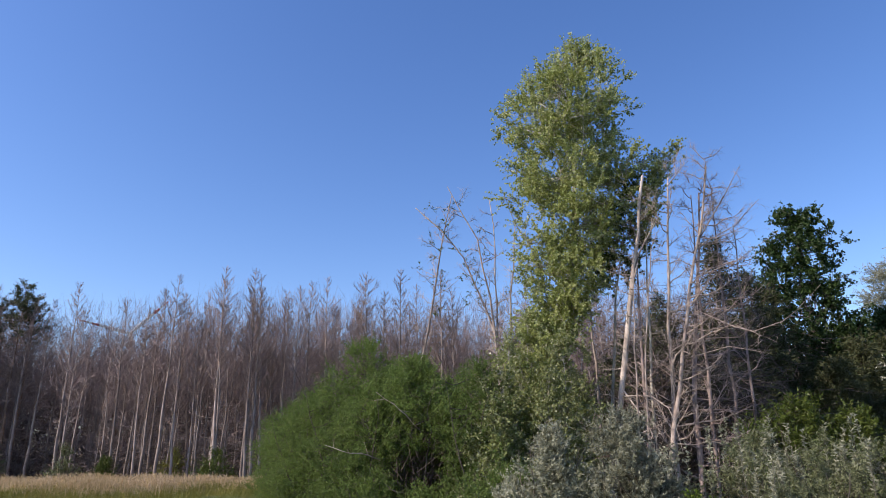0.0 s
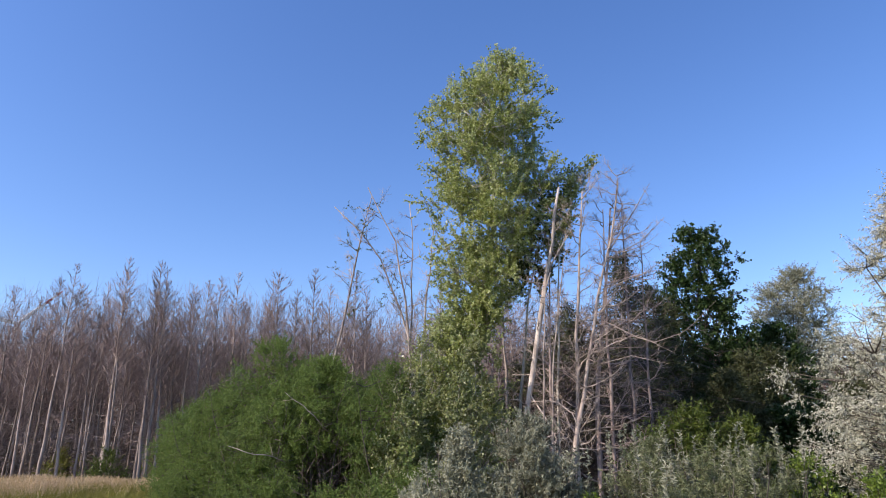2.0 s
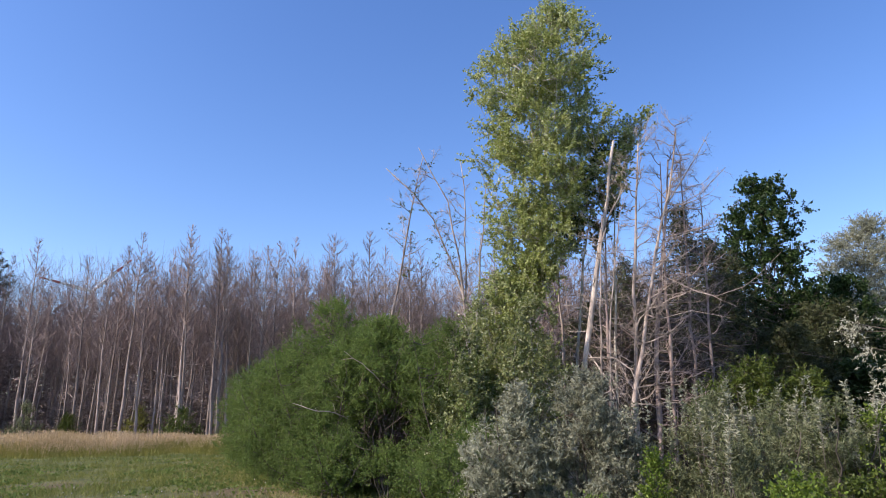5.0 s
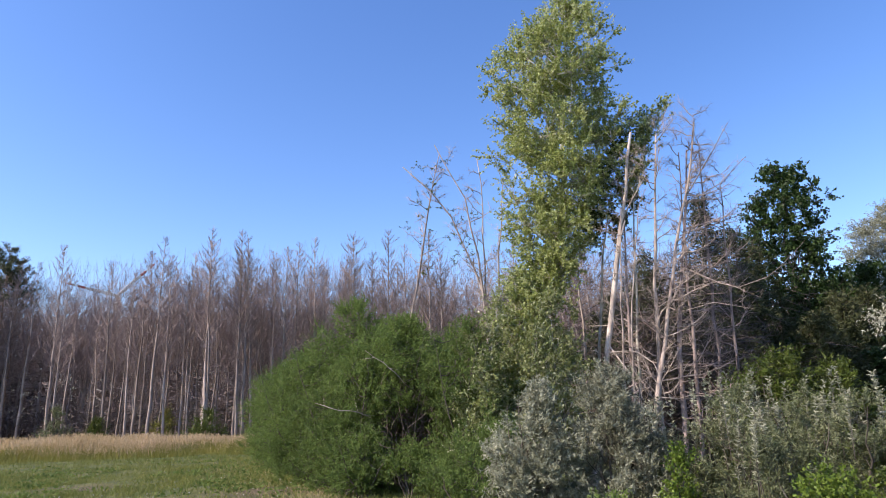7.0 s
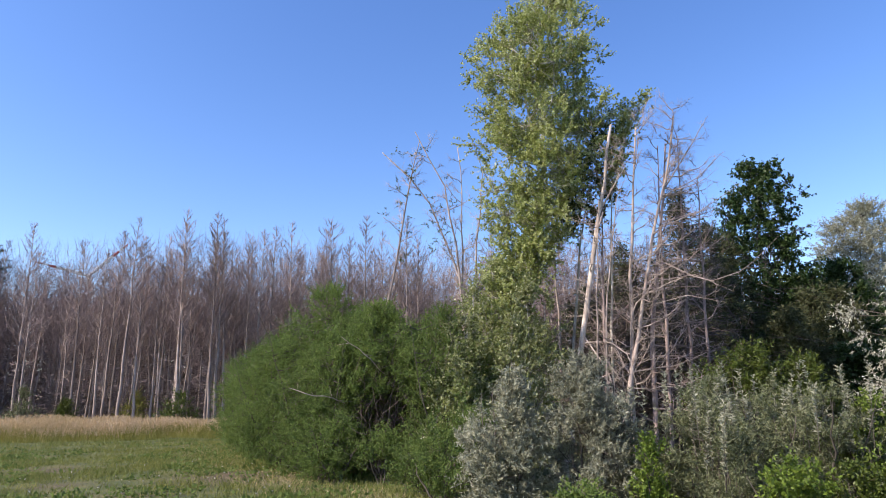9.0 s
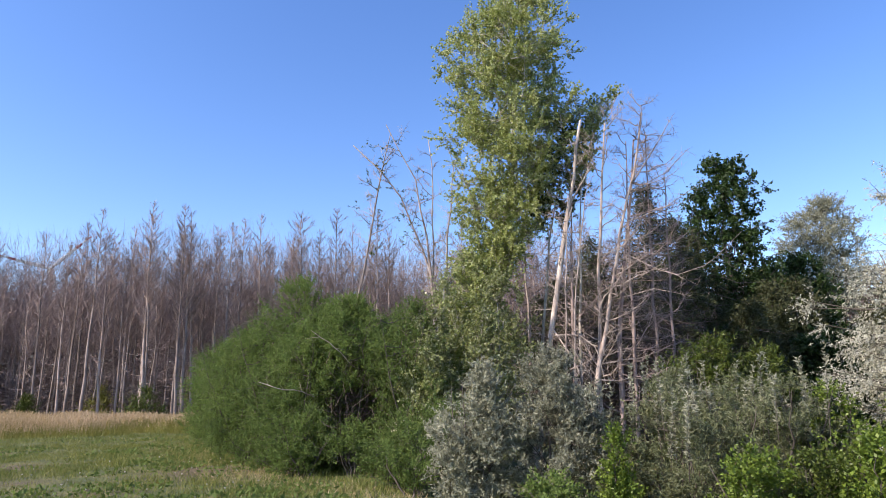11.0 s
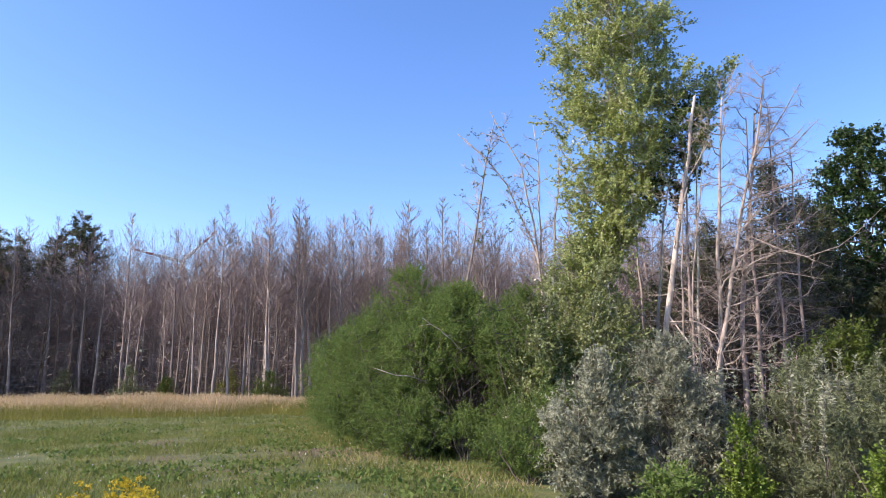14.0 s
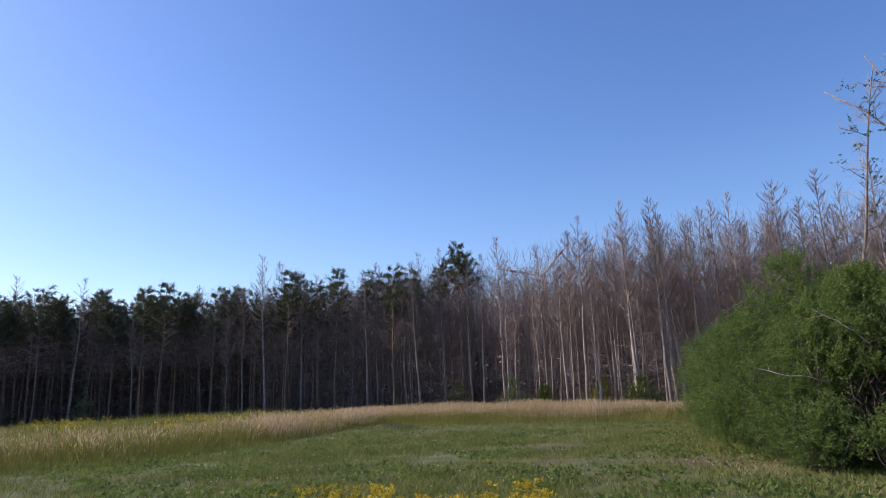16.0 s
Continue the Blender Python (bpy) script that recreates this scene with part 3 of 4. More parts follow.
# dark conifers behind the bare trees
for k, (x, y, h, w) in enumerate([(7.9, 19.4, 7.8, 1.3), (9.2, 20.4, 7.0, 1.6), (6.4, 20.5, 6.4, 1.5), (10.4, 21.8, 7.0, 1.6), (5.0, 20.0, 4.8, 1.5), (12.4, 20.6, 5.0, 1.7), (10.9, 19.3, 4.2, 1.5), (13.8, 21.4, 5.4, 1.7), (15.5, 19.5, 4.6, 1.7), (9.0, 24.5, 6.0, 1.7), (14.8, 13.6, 4.6, 1.7)]):
    leafy("conifer_tree", (x, y), [(h, 0.05, 0.1), (h * 0.85, 0.05, w * 0.42), (h * 0.6, 0, w * 0.75), (h * 0.3, 0, w), (h * 0.06, 0, w * 0.95)], 0,
          "dark green dense evergreen behind the bare trees", "tree", M_CONIFER, B_DARK, 270, 7, 14, 0.45, (0.14, 0.04), 0.1, 30 + k, "evergreens", up=-0.05, limb_r=0.02, ragged=0.3, gap=-0.5, lobe=0.6)

# the green thicket that runs back along the meadow
THICKET = [(0.45, 13.7, 3.3, 1.0), (-0.9, 14.6, 3.5, 1.35), (-2.3, 16.4, 4.2, 1.35), (-3.2, 17.4, 3.5, 1.35), (-4.3, 19.6, 3.2, 1.4), (-5.1, 21.8, 3.2, 1.4), (-5.9, 24.0, 3.2, 1.35), (-2.45, 15.0, 2.5, 1.1), (0.9, 12.2, 1.3, 0.8),
           (-2.1, 13.9, 1.4, 0.75), (-3.3, 16.2, 1.9, 0.95), (0.3, 12.4, 0.9, 0.6), (0.3, 10.7, 0.85, 0.55), (0.1, 11.5, 1.0, 0.65),
           (-1.7, 15.9, 3.5, 1.2), (0.0, 15.6, 3.4, 1.1), (-0.7, 16.3, 3.2, 1.3), (-1.9, 14.4, 2.9, 0.7), (-3.9, 18.6, 3.3, 1.2), (-0.75, 13.1, 0.9, 0.55), (-1.7, 13.4, 1.2, 0.6)]
for k, (x, y, h, w) in enumerate(THICKET):
    foot = [(h * 0.3, 0, w * 1.0), (0.08, 0, w * 0.85)] if k != 1 else [(h * 0.5, 0, w * 0.9), (h * 0.44, 0, w * 0.5)]
    leafy("shrub", (x, y), [(h, 0, w * 0.3), (h * 0.85, 0.05, w * 0.75), (h * 0.6, 0, w)] + foot, 12,
          "dense fine-leaved green shrub at the meadow's edge" if h > 2 else "low bushy green shrub at the thicket's foot", "shrub", M_HEDGE, B_DARK, int(80 * w * h), 8, 24, 0.38, (0.036, 0.024), 0.02, 50 + k,
          "green thicket", shell=0.45, stems=4, limb_r=0.011, up=0.4, ragged=0.45, gap=-0.42, lobe=0.4)

# silver-leaved shrubs
for k, (x, y, turn, rows) in enumerate([
        (1.16, 9.45, -7, [(1.80, 0.15, 0.15), (1.49, 0.08, 0.47), (1.03, 0.02, 0.62), (0.57, 0, 0.64), (0.05, 0, 0.55)]),
        (2.14, 9.3, -13, [(2.08, 0.02, 0.22), (1.78, 0.1, 0.53), (1.32, 0.11, 0.72), (0.72, 0.1, 0.78), (0.05, 0.1, 0.7)])]):
    leafy("oleaster_shrub", (x, y), rows, turn, "bushy silver-grey oleaster with narrow leaves", "shrub", M_SILVER, B_DARK, 330, 7, 24, 0.26, (0.055, 0.017), 0.025, 70 + k, "silver shrubs",
          shell=0.45, stems=4, limb_r=0.010, up=0.6, ragged=0.5, gap=-0.22, lobe=0.32)
for k, (x, y, h, w) in enumerate([(3.1, 9.0, 1.2, 0.5), (3.65, 8.8, 1.6, 0.55), (4.25, 8.4, 1.45, 0.55), (4.9, 8.2, 1.65, 0.55), (3.6, 7.9, 1.05, 0.5), (5.5, 8.4, 1.3, 0.55), (5.0, 9.4, 1.75, 0.6), (4.2, 9.6, 1.8, 0.6)]):
    root = leafy("oleaster_shrub", (x, y), [(h, 0, w * 0.35), (h * 0.8, 0, w * 0.8), (h * 0.5, 0, w), (0.05, 0, w * 0.9)], 0, "grey-green oleaster shrub with upright spiky shoots", "shrub", M_GREYGREEN, B_DARK,
                 150, 7, 17, 0.24, (0.05, 0.014), 0.025, 80 + k, "grey-green shrubs", shell=0.55, stems=3, limb_r=0.007, up=0.8, ragged=0.5, gap=-0.12, lobe=0.3)
    rng = np.random.default_rng(180 + k)
    for j in range(6):
        b = np.array([rng.normal() * w * 0.55, rng.normal() * w * 0.5, h * 0.7])
        e = b + [rng.normal() * 0.06, rng.normal() * 0.06, rng.uniform(0.45, 0.9)]
        u = rng.uniform(0, 1, (110, 1))
        pp = b + (e - b) * u
        g = leaves(Geo(), pp, rng.normal(size=pp.shape) * [1, 1, 0.4] + [0, 0, 0.5], 0.06, 0.02, rng, narrow=True)
        shoot_ob = part("upright_shoot", g, M_SILVER, root, "silvery upright leafy shoot")
        part("stem", cones(Geo(), [b - [0, 0, 0.2]], [e], 0.006), B_DARK, shoot_ob)

# yellow-green and bright shrubs among them
for k, (x, y, h, w, mat, label, blade) in enumerate([
        (6.7, 13.4, 2.6, 0.8, M_ELDER, "yellow-green shrub with feathery leaves", (0.09, 0.03)), (7.7, 13.2, 2.2, 0.75, M_ELDER, "yellow-green shrub with feathery leaves", (0.09, 0.03)),
        (5.9, 13.6, 2.0, 0.8, M_ELDER, "yellow-green shrub with feathery leaves", (0.09, 0.03)),
        (2.75, 8.2, 0.95, 0.28, M_LIME, "small bright green leafy bush", (0.045, 0.026)), (3.7, 6.75, 0.85, 0.42, M_LIME, "bright lime green leafy bush", (0.045, 0.026)), (4.4, 6.9, 0.8, 0.5, M_ELDER, "dense yellow-green leafy bush", (0.045, 0.026)),
        (5.6, 8.3, 1.45, 0.5, M_LIME, "bright lime green leafy bush", (0.045, 0.026)), (4.9, 6.5, 0.95, 0.55, M_LIME, "dense dark green leafy bush", (0.055, 0.03)), (5.7, 6.6, 1.2, 0.65, M_HEDGE, "dense dark green leafy bush", (0.055, 0.03)),
        (6.5, 6.6, 1.5, 0.7, M_GREYGREEN, "dense grey-green leafy bush", (0.055, 0.018)), (6.2, 7.6, 1.3, 0.7, M_LIME, "bright lime green leafy bush", (0.045, 0.026)), (1.9, 8.1, 0.5, 0.5, M_HEDGE, "low dark green leafy bush", (0.05, 0.03)),
        (7.4, 7.2, 1.5, 0.8, M_ELDER, "dense yellow-green leafy bush", (0.06, 0.03)), (5.2, 7.3, 1.1, 0.5, M_LIME, "bright lime green leafy bush", (0.04, 0.02)), (6.0, 7.1, 1.3, 0.55, M_LIME, "bright lime green leafy bush", (0.04, 0.02)), (10.0, 9.0, 3.9, 1.0, M_ELDER, "tall dark green leafy bush", (0.07, 0.05)), (15.3, 23.2, 6.2, 1.6, M_MAPLE, "tall dark green bush in shade", (0.1, 0.07)), (13.6, 22.8, 5.6, 1.5, M_MAPLE, "tall dark green bush in shade", (0.1, 0.07)), (10.8, 20.4, 3.2, 1.5, M_MAPLE, "dark green shrub in shade", (0.1, 0.07)), (13.0, 19.0, 3.0, 1.6, M_MAPLE, "dark green shrub in shade", (0.1, 0.07))]):
    leafy("bush", (x, y), [(h, 0, w * 0.35), (h * 0.8, 0, w * 0.8), (h * 0.45, 0, w), (0.05, 0, w * 0.85)], 0, label, "bush", mat, B_DARK, int(40 + 75 * w * h), 6, 13, 0.24 if h < 2 else 0.4, blade, 0.025, 100 + k,
          "mixed bushes", stems=3, limb_r=0.007, up=0.45, ragged=0.5, gap=-0.2, lobe=0.3 if h < 2 else 0.6)

# small bushes along the wood
for k, (az, d, h, w, mat, label) in enumerate([(19.8, 40, 2.0, 1.25, M_ELDER, "low green bush in dry grass before the wood"), (30.2, 49, 2.2, 1.1, M_GREYGREEN, "grey-green bush at the wood's edge"),
                                              (27.5, 50, 1.5, 1.0, M_ELDER, "low green bush at the wood's edge"), (64, 68, 3.2, 1.5, M_GREYGREEN, "grey bush at the wood's edge"),
        (15.2, 48.5, 2.2, 1.7, M_WEED, "yellow-green bush among dead trunks"), (12.6, 48.8, 2.2, 1.1, M_ELDER, "green bush among dead trunks"), (22.6, 49.5, 2.0, 1.2, M_WEED, "yellow-green bush among dead trunks"), (34.5, 58.5, 2.2, 1.2, M_GREYGREEN, "grey-green bush at the wood's edge")]):
    leafy("bush", left(az, d), [(h, 0, w * 0.2), (h * 0.75, 0.1, w * 0.6), (h * 0.4, 0, w), (0.05, 0, w * 0.8)], 0, label, "bush", mat, B_DARK, 70, 6, 12, 0.5, (0.10, 0.05), 0.03, 130 + k, "wood-edge bushes", stems=3, limb_r=0.01, shell=0.3, up=0.6, ragged=0.5, gap=-0.2, lobe=0.6)


# ---------------------------------------------------------------- bare trees beside the poplar
def bare_tree(name, pts, r0, r1, label, bark, n, reach, zr, seed, limbs=(), rise=0.35, twigs=11, group="bare trees", to_right=0.0, near=1.0):
    """A dead tree: trunk along pts, loose limbs each with its twigs."""
    rng = np.random.default_rng(seed)
    eye = np.array([0, 0, 1.59])
    pts = eye + (np.asarray(pts, float) - eye) * near
    pts[0, 2] = 0
    x0, y0 = pts[0, 0], pts[0, 1]
    root = thing(name, spot(x0, y0), label, "tree", group)
    local = pts - [x0, y0, 0]
    zz = np.linspace(local[0, 2], local[-1, 2], 12)
    path = np.stack([np.interp(zz, local[:, 2], local[:, i]) for i in (0, 1)] + [zz], -1)
    path[1:-1, :2] += rng.normal(size=(10, 2)) * 0.014
    part("trunk", tube(Geo(), path, near * np.linspace(r0, r1, 12) * rng.uniform(0.86, 1.1, 12) * (1 + 0.3 * (np.arange(12) == 0)), 9), bark, root)

    def limb(line, r):
        g = tube(Geo(), line, np.linspace(r, r * 0.25, len(line)), 5)
        k = rng.uniform(0.25, 1.0, twigs)
        ln = np.linalg.norm(line[-1] - line[0])
        i = k * (len(line) - 1)
        b = np.stack([np.interp(i, np.arange(len(line)), line[:, j]) for j in range(3)], -1)
        w = unit(np.broadcast_to(line[-1] - line[0], b.shape) * 0.8 / max(ln, 0.1) + rng.normal(size=b.shape) * 0.7 + [0, 0, 0.15])
        e = b + w * rng.uniform(0.15, 0.6, (twigs, 1)) * min(1.1, ln)
        cones(g, b, e, r * 0.34)
        f = b + (e - b) * 0.5
        cones(g, f, f + unit(w + rng.normal(size=w.shape) * 0.8) * 0.22, r * 0.24)
        f = b + (e - b) * 0.25
        cones(g, f, f + unit(w + rng.normal(size=w.shape) * 0.9) * 0.2, r * 0.22)
        part("branch", g, bark, root)

    for j in range(n):
        z = zr[0] + (zr[1] - zr[0]) * (j + rng.uniform(0, 1)) / n
        b = np.array([np.interp(z, path[:, 2], path[:, 0]), np.interp(z, path[:, 2], path[:, 1]), z])
        a = rng.uniform(0, 2 * np.pi)
        ln = reach * rng.uniform(0.4, 1.15) * (1.1 - 0.55 * (z - zr[0]) / (zr[1] - zr[0]))
        w = unit(np.array([np.cos(a) + to_right, np.sin(a) * 0.9 - to_right * 0.5, rise * rng.uniform(0.2, 1.6)]))
        limb(bend(b, b + w * ln, rng.uniform(-0.12, 0.05), rng, 6, 0.022), 0.008 + 0.0085 * ln)
    for line, r in limbs:
        line = eye + (np.asarray(line, float) - eye) * near - [x0, y0, 0]
        u, t = np.linspace(0, 1, 9), np.linspace(0, 1, len(line))
        limb(np.stack([np.interp(u, t, line[:, j]) for j in range(3)], -1), r)
    return root


bare_tree("dead_tree", [(2.95, 14.12, 0), (3.33, 14.05, 2.29), (3.8, 13.92, 4.9), (4.29, 13.79, 7.64)], 0.082, 0.03, "pale barkless leaning dead trunk with a broken top", B_SNAG, 13, 0.7, (2.6, 6.8), 201,
          [([(3.44, 13.98, 2.75), (3.86, 13.52, 2.74), (4.13, 13.12, 2.42), (4.2, 12.91, 1.62)], 0.017), ([(3.45, 14.0, 2.9), (3.75, 13.7, 2.3), (3.95, 13.5, 1.7)], 0.02),
           ([(4.0, 13.88, 5.6), (3.85, 13.8, 5.2), (3.7, 13.7, 4.6)], 0.02), ([(3.98, 13.88, 5.7), (4.2, 13.7, 6.1), (4.5, 13.6, 6.6)], 0.022)], twigs=6)
bare_tree("dead_tree", [(4.75, 15.25, 0), (4.8, 15.25, 1.38), (4.93, 15.18, 4.27), (5.2, 15.09, 7.18), (5.36, 15.25, 8.2)], 0.07, 0.016, "upright grey dead tree with thin bare boughs", B_DEAD, 46, 1.1, (1.4, 8.0), 202, rise=0.75, near=0.91)
bare_tree("dead_tree", [(4.25, 15.0, 0), (4.63, 15.06, 1.45), (4.94, 15.18, 2.71), (5.44, 15.22, 4.79), (6.1, 15.29, 7.27), (6.33, 15.2, 8.5)], 0.066, 0.018, "leaning reddish-grey dead tree with wide upper boughs", B_DEAD, 40, 1.15, (1.6, 8.2), 203,
          [([(6.0, 15.31, 6.65), (6.65, 15.06, 7.67), (7.0, 14.88, 8.3)], 0.018), ([(5.9, 15.3, 6.4), (6.7, 15.0, 6.8), (7.3, 14.8, 7.4)], 0.013), ([(5.7, 15.3, 5.6), (6.6, 14.9, 5.9), (7.5, 14.6, 6.5)], 0.013),
           ([(5.45, 15.3, 4.28), (6.07, 14.2, 4.26), (6.55, 13.47, 3.76)], 0.010), ([(5.34, 15.25, 3.71), (5.86, 14.2, 3.8), (6.34, 13.44, 3.53)], 0.010),
           ([(5.67, 15.35, 4.85), (6.17, 13.85, 4.02), (6.59, 12.99, 4.13), (6.99, 12.33, 4.67)], 0.011)], rise=0.45, to_right=0.5, near=0.91)
bare_tree("dead_tree", [(5.5, 16.05, 0), (5.62, 16.0, 2.75), (5.82, 15.93, 4.38), (6.16, 15.8, 6.9), (6.3, 15.8, 8.0)], 0.08, 0.02, "brown dead tree with many low bare boughs", B_TWIG, 44, 1.6, (1.0, 7.6), 204, rise=0.12, to_right=0.7, near=0.91)
bare_tree("dead_tree", [(3.9, 15.0, 0), (3.97, 14.94, 2.46), (4.2, 14.87, 6.2)], 0.032, 0.01, "thin straight dead stem", B_DEAD, 16, 0.6, (1.8, 6.0), 205, near=0.91)
bare_tree("dead_tree", [(4.1, 15.1, 0), (4.25, 14.96, 3.62), (4.63, 14.85, 6.25)], 0.032, 0.01, "thin leaning dead stem", B_DEAD, 16, 0.7, (1.8, 6.0), 206, near=0.91)
for k, (x, y, h) in enumerate([(5.95, 15.7, 7.9), (6.7, 16.2, 8.3), (7.3, 16.6, 7.4), (4.5, 15.9, 7.2)]):
    bare_tree("dead_tree", [(x - 0.15, y, 0), (x - 0.05, y, h * 0.5), (x + 0.1, y, h)], 0.055, 0.012, "slim brown dead tree with many upswept twigs", B_TWIG, 22, 0.9, (h * 0.3, h * 0.97), 260 + k, rise=1.0, near=0.91)
# this rear tree wears the bark darkened for shade
bare_tree("dead_tree", [(6.9, 17.2, 0), (7.0, 17.2, 3), (7.1, 17.1, 6.2)], 0.07, 0.02, "brown dead tree with drooping bare boughs", B_SHADED, 34, 1.6, (0.8, 6.0), 207, rise=0.02, to_right=0.4, near=0.91)
bare_tree("dead_tree", [(3.3, 16.2, 0), (3.4, 16.2, 3), (3.3, 16.1, 6.8)], 0.05, 0.012, "thin straight dead stem", B_DEAD, 20, 0.7, (1.5, 6.6), 208)

rng = np.random.default_rng(71)
n = 7000
p = np.stack([rng.normal(5.9, 1.3, n), rng.normal(17.0, 0.9, n), rng.uniform(0.2, 6.0, n) * rng.uniform(0.3, 1, n)], -1)
w = unit(rng.normal(size=(n, 3)) * [1, 1, 0.5])
# shade behind the bare trees is put into the twigs' dark colour
g = slivers(Geo(), p, p + w * rng.uniform(0.3, 1.2, (n, 1)), 0.009, rng)
tagged(new("brushwood", g.mesh("brushwood", B_SHADED)), "brown tangle of dead twigs between bare trees, darkened for shade", "twigs", kind="stuff")
# dry twigs in the hollow of the thicket, their colour darkened for its shade
n = 800
p = np.stack([rng.normal(-0.85, 0.4, n), rng.normal(14.3, 0.3, n), rng.uniform(0.05, 2.3, n)], -1)
w = unit(rng.normal(size=(n, 3)) * [1, 1, 0.8] + [0, 0, 0.6])
g = slivers(Geo(), p, p + w * rng.uniform(0.2, 0.7, (n, 1)), 0.006, rng)
tagged(new("dry_twigs", g.mesh("dry_twigs", B_SHADED)), "dry brown twigs in the thicket's hollow", "twigs", kind="stuff")

def loose_branch(line, r, label, seed):
    rng = np.random.default_rng(seed)
    line = np.asarray(line, float)
    u = np.linspace(0, 1, 8)
    pts = np.stack([np.interp(u, np.linspace(0, 1, len(line)), line[:, j]) for j in range(3)], -1)
    pts[1:-1] += rng.normal(size=(6, 3)) * 0.012
    root = thing("dead_branch", tuple(pts[-1]), label, "branch", "dead branches")
    part("stem", tube(Geo(), pts - pts[-1], np.linspace(r * 0.4, r, 8), 5), B_SNAG, root)
    for j in range(6):
        b = pts[j + 1:j + 2] - pts[-1]
        part("twig", cones(Geo(), b, b + rng.normal(size=(1, 3)) * [0.2, 0.12, 0.12], r * 0.4), B_SNAG, root)


LOOSE = [[(-2.56, 13.05, 1.8), (-2.19, 13.05, 1.68), (-1.81, 13.3, 1.63), (-1.6, 14.0, 1.5)], [(-1.61, 13.2, 2.8), (-1.21, 13.2, 2.5), (-0.97, 13.3, 2.3), (-0.8, 14.2, 2.1)]]
for k, line in enumerate(LOOSE):
    loose_branch(line, 0.012, "pale dry branch caught in the green thicket", 280 + k)

# half-dead locusts with a few leaves
LOCUST = [([(-1.6, 18.9, 0), (-1.07, 18.9, 3.5), (-0.62, 18.92, 6.41), (-0.19, 18.93, 8.72), (-0.06, 18.93, 9.3)], 0.06, "leaning grey locust with few leaves", 14),
          ([(2.1, 18.9, 0), (1.59, 18.87, 3.29), (0.94, 18.91, 5.57), (0.26, 18.93, 7.29), (-0.43, 18.93, 8.25), (-1.19, 18.89, 8.9)], 0.065, "locust stem leaning far over with few leaves", 12),
          ([(1.5, 19.0, 0), (1.19, 18.9, 4.26), (0.97, 18.91, 6.25), (0.67, 18.92, 7.83), (0.06, 18.93, 9.09), (-0.2, 18.93, 9.6)], 0.06, "bare curved locust stem", 8),
          ([(1.2, 19.1, 0), (1.19, 18.95, 6.25), (1.23, 18.89, 7.83), (1.09, 18.9, 9.1)], 0.05, "bare upright locust stem", 8),
          ([(1.35, 18.7, 0), (1.46, 18.7, 3.93), (1.68, 18.7, 6.59), (1.85, 18.7, 8.4)], 0.065, "pale upright dead stem", 10)]
for k, (pts, r, label, n) in enumerate(LOCUST):
    root = bare_tree("locust_tree", pts, r, 0.012, label, B_DEAD if k < 4 else B_SNAG, n + 9, 0.95, (3.4, pts[-1][2] - 0.5), 220 + k, rise=0.9, twigs=11, group="locusts")
    if k < 3:
        rng = np.random.default_rng(240 + k)
        pa = np.asarray(pts) - [pts[0][0], pts[0][1], 0]
        m = (16, 14, 5)[k]
        z = rng.uniform(5.6, pts[-1][2], m)
        c = np.stack([np.interp(z, pa[:, 2], pa[:, 0]) + rng.normal(size=m) * 0.4, rng.normal(size=m) * 0.3, z], -1)
        g = Geo()
        p, d, s0, s1 = sprays(rng, c, unit(rng.normal(size=c.shape)), 3, 0.28, 9, -0.2)
        leaves(g, p, d, 0.06, 0.03, rng)
        tagged(part("foliage", g, M_ELDER, root, "sparse drooping green leaves"), kind="stuff")
        tw = Geo()
        j = np.stack([np.interp(c[:, 2] - 0.3, pa[:, 2], pa[:, 0]), 0 * z, c[:, 2] - 0.3], -1)
        cones(tw, j, c, 0.012)
        cones(tw, s0, s1, 0.005)
        tagged(part("twig_mass", tw, B_DEAD, root), kind="stuff")


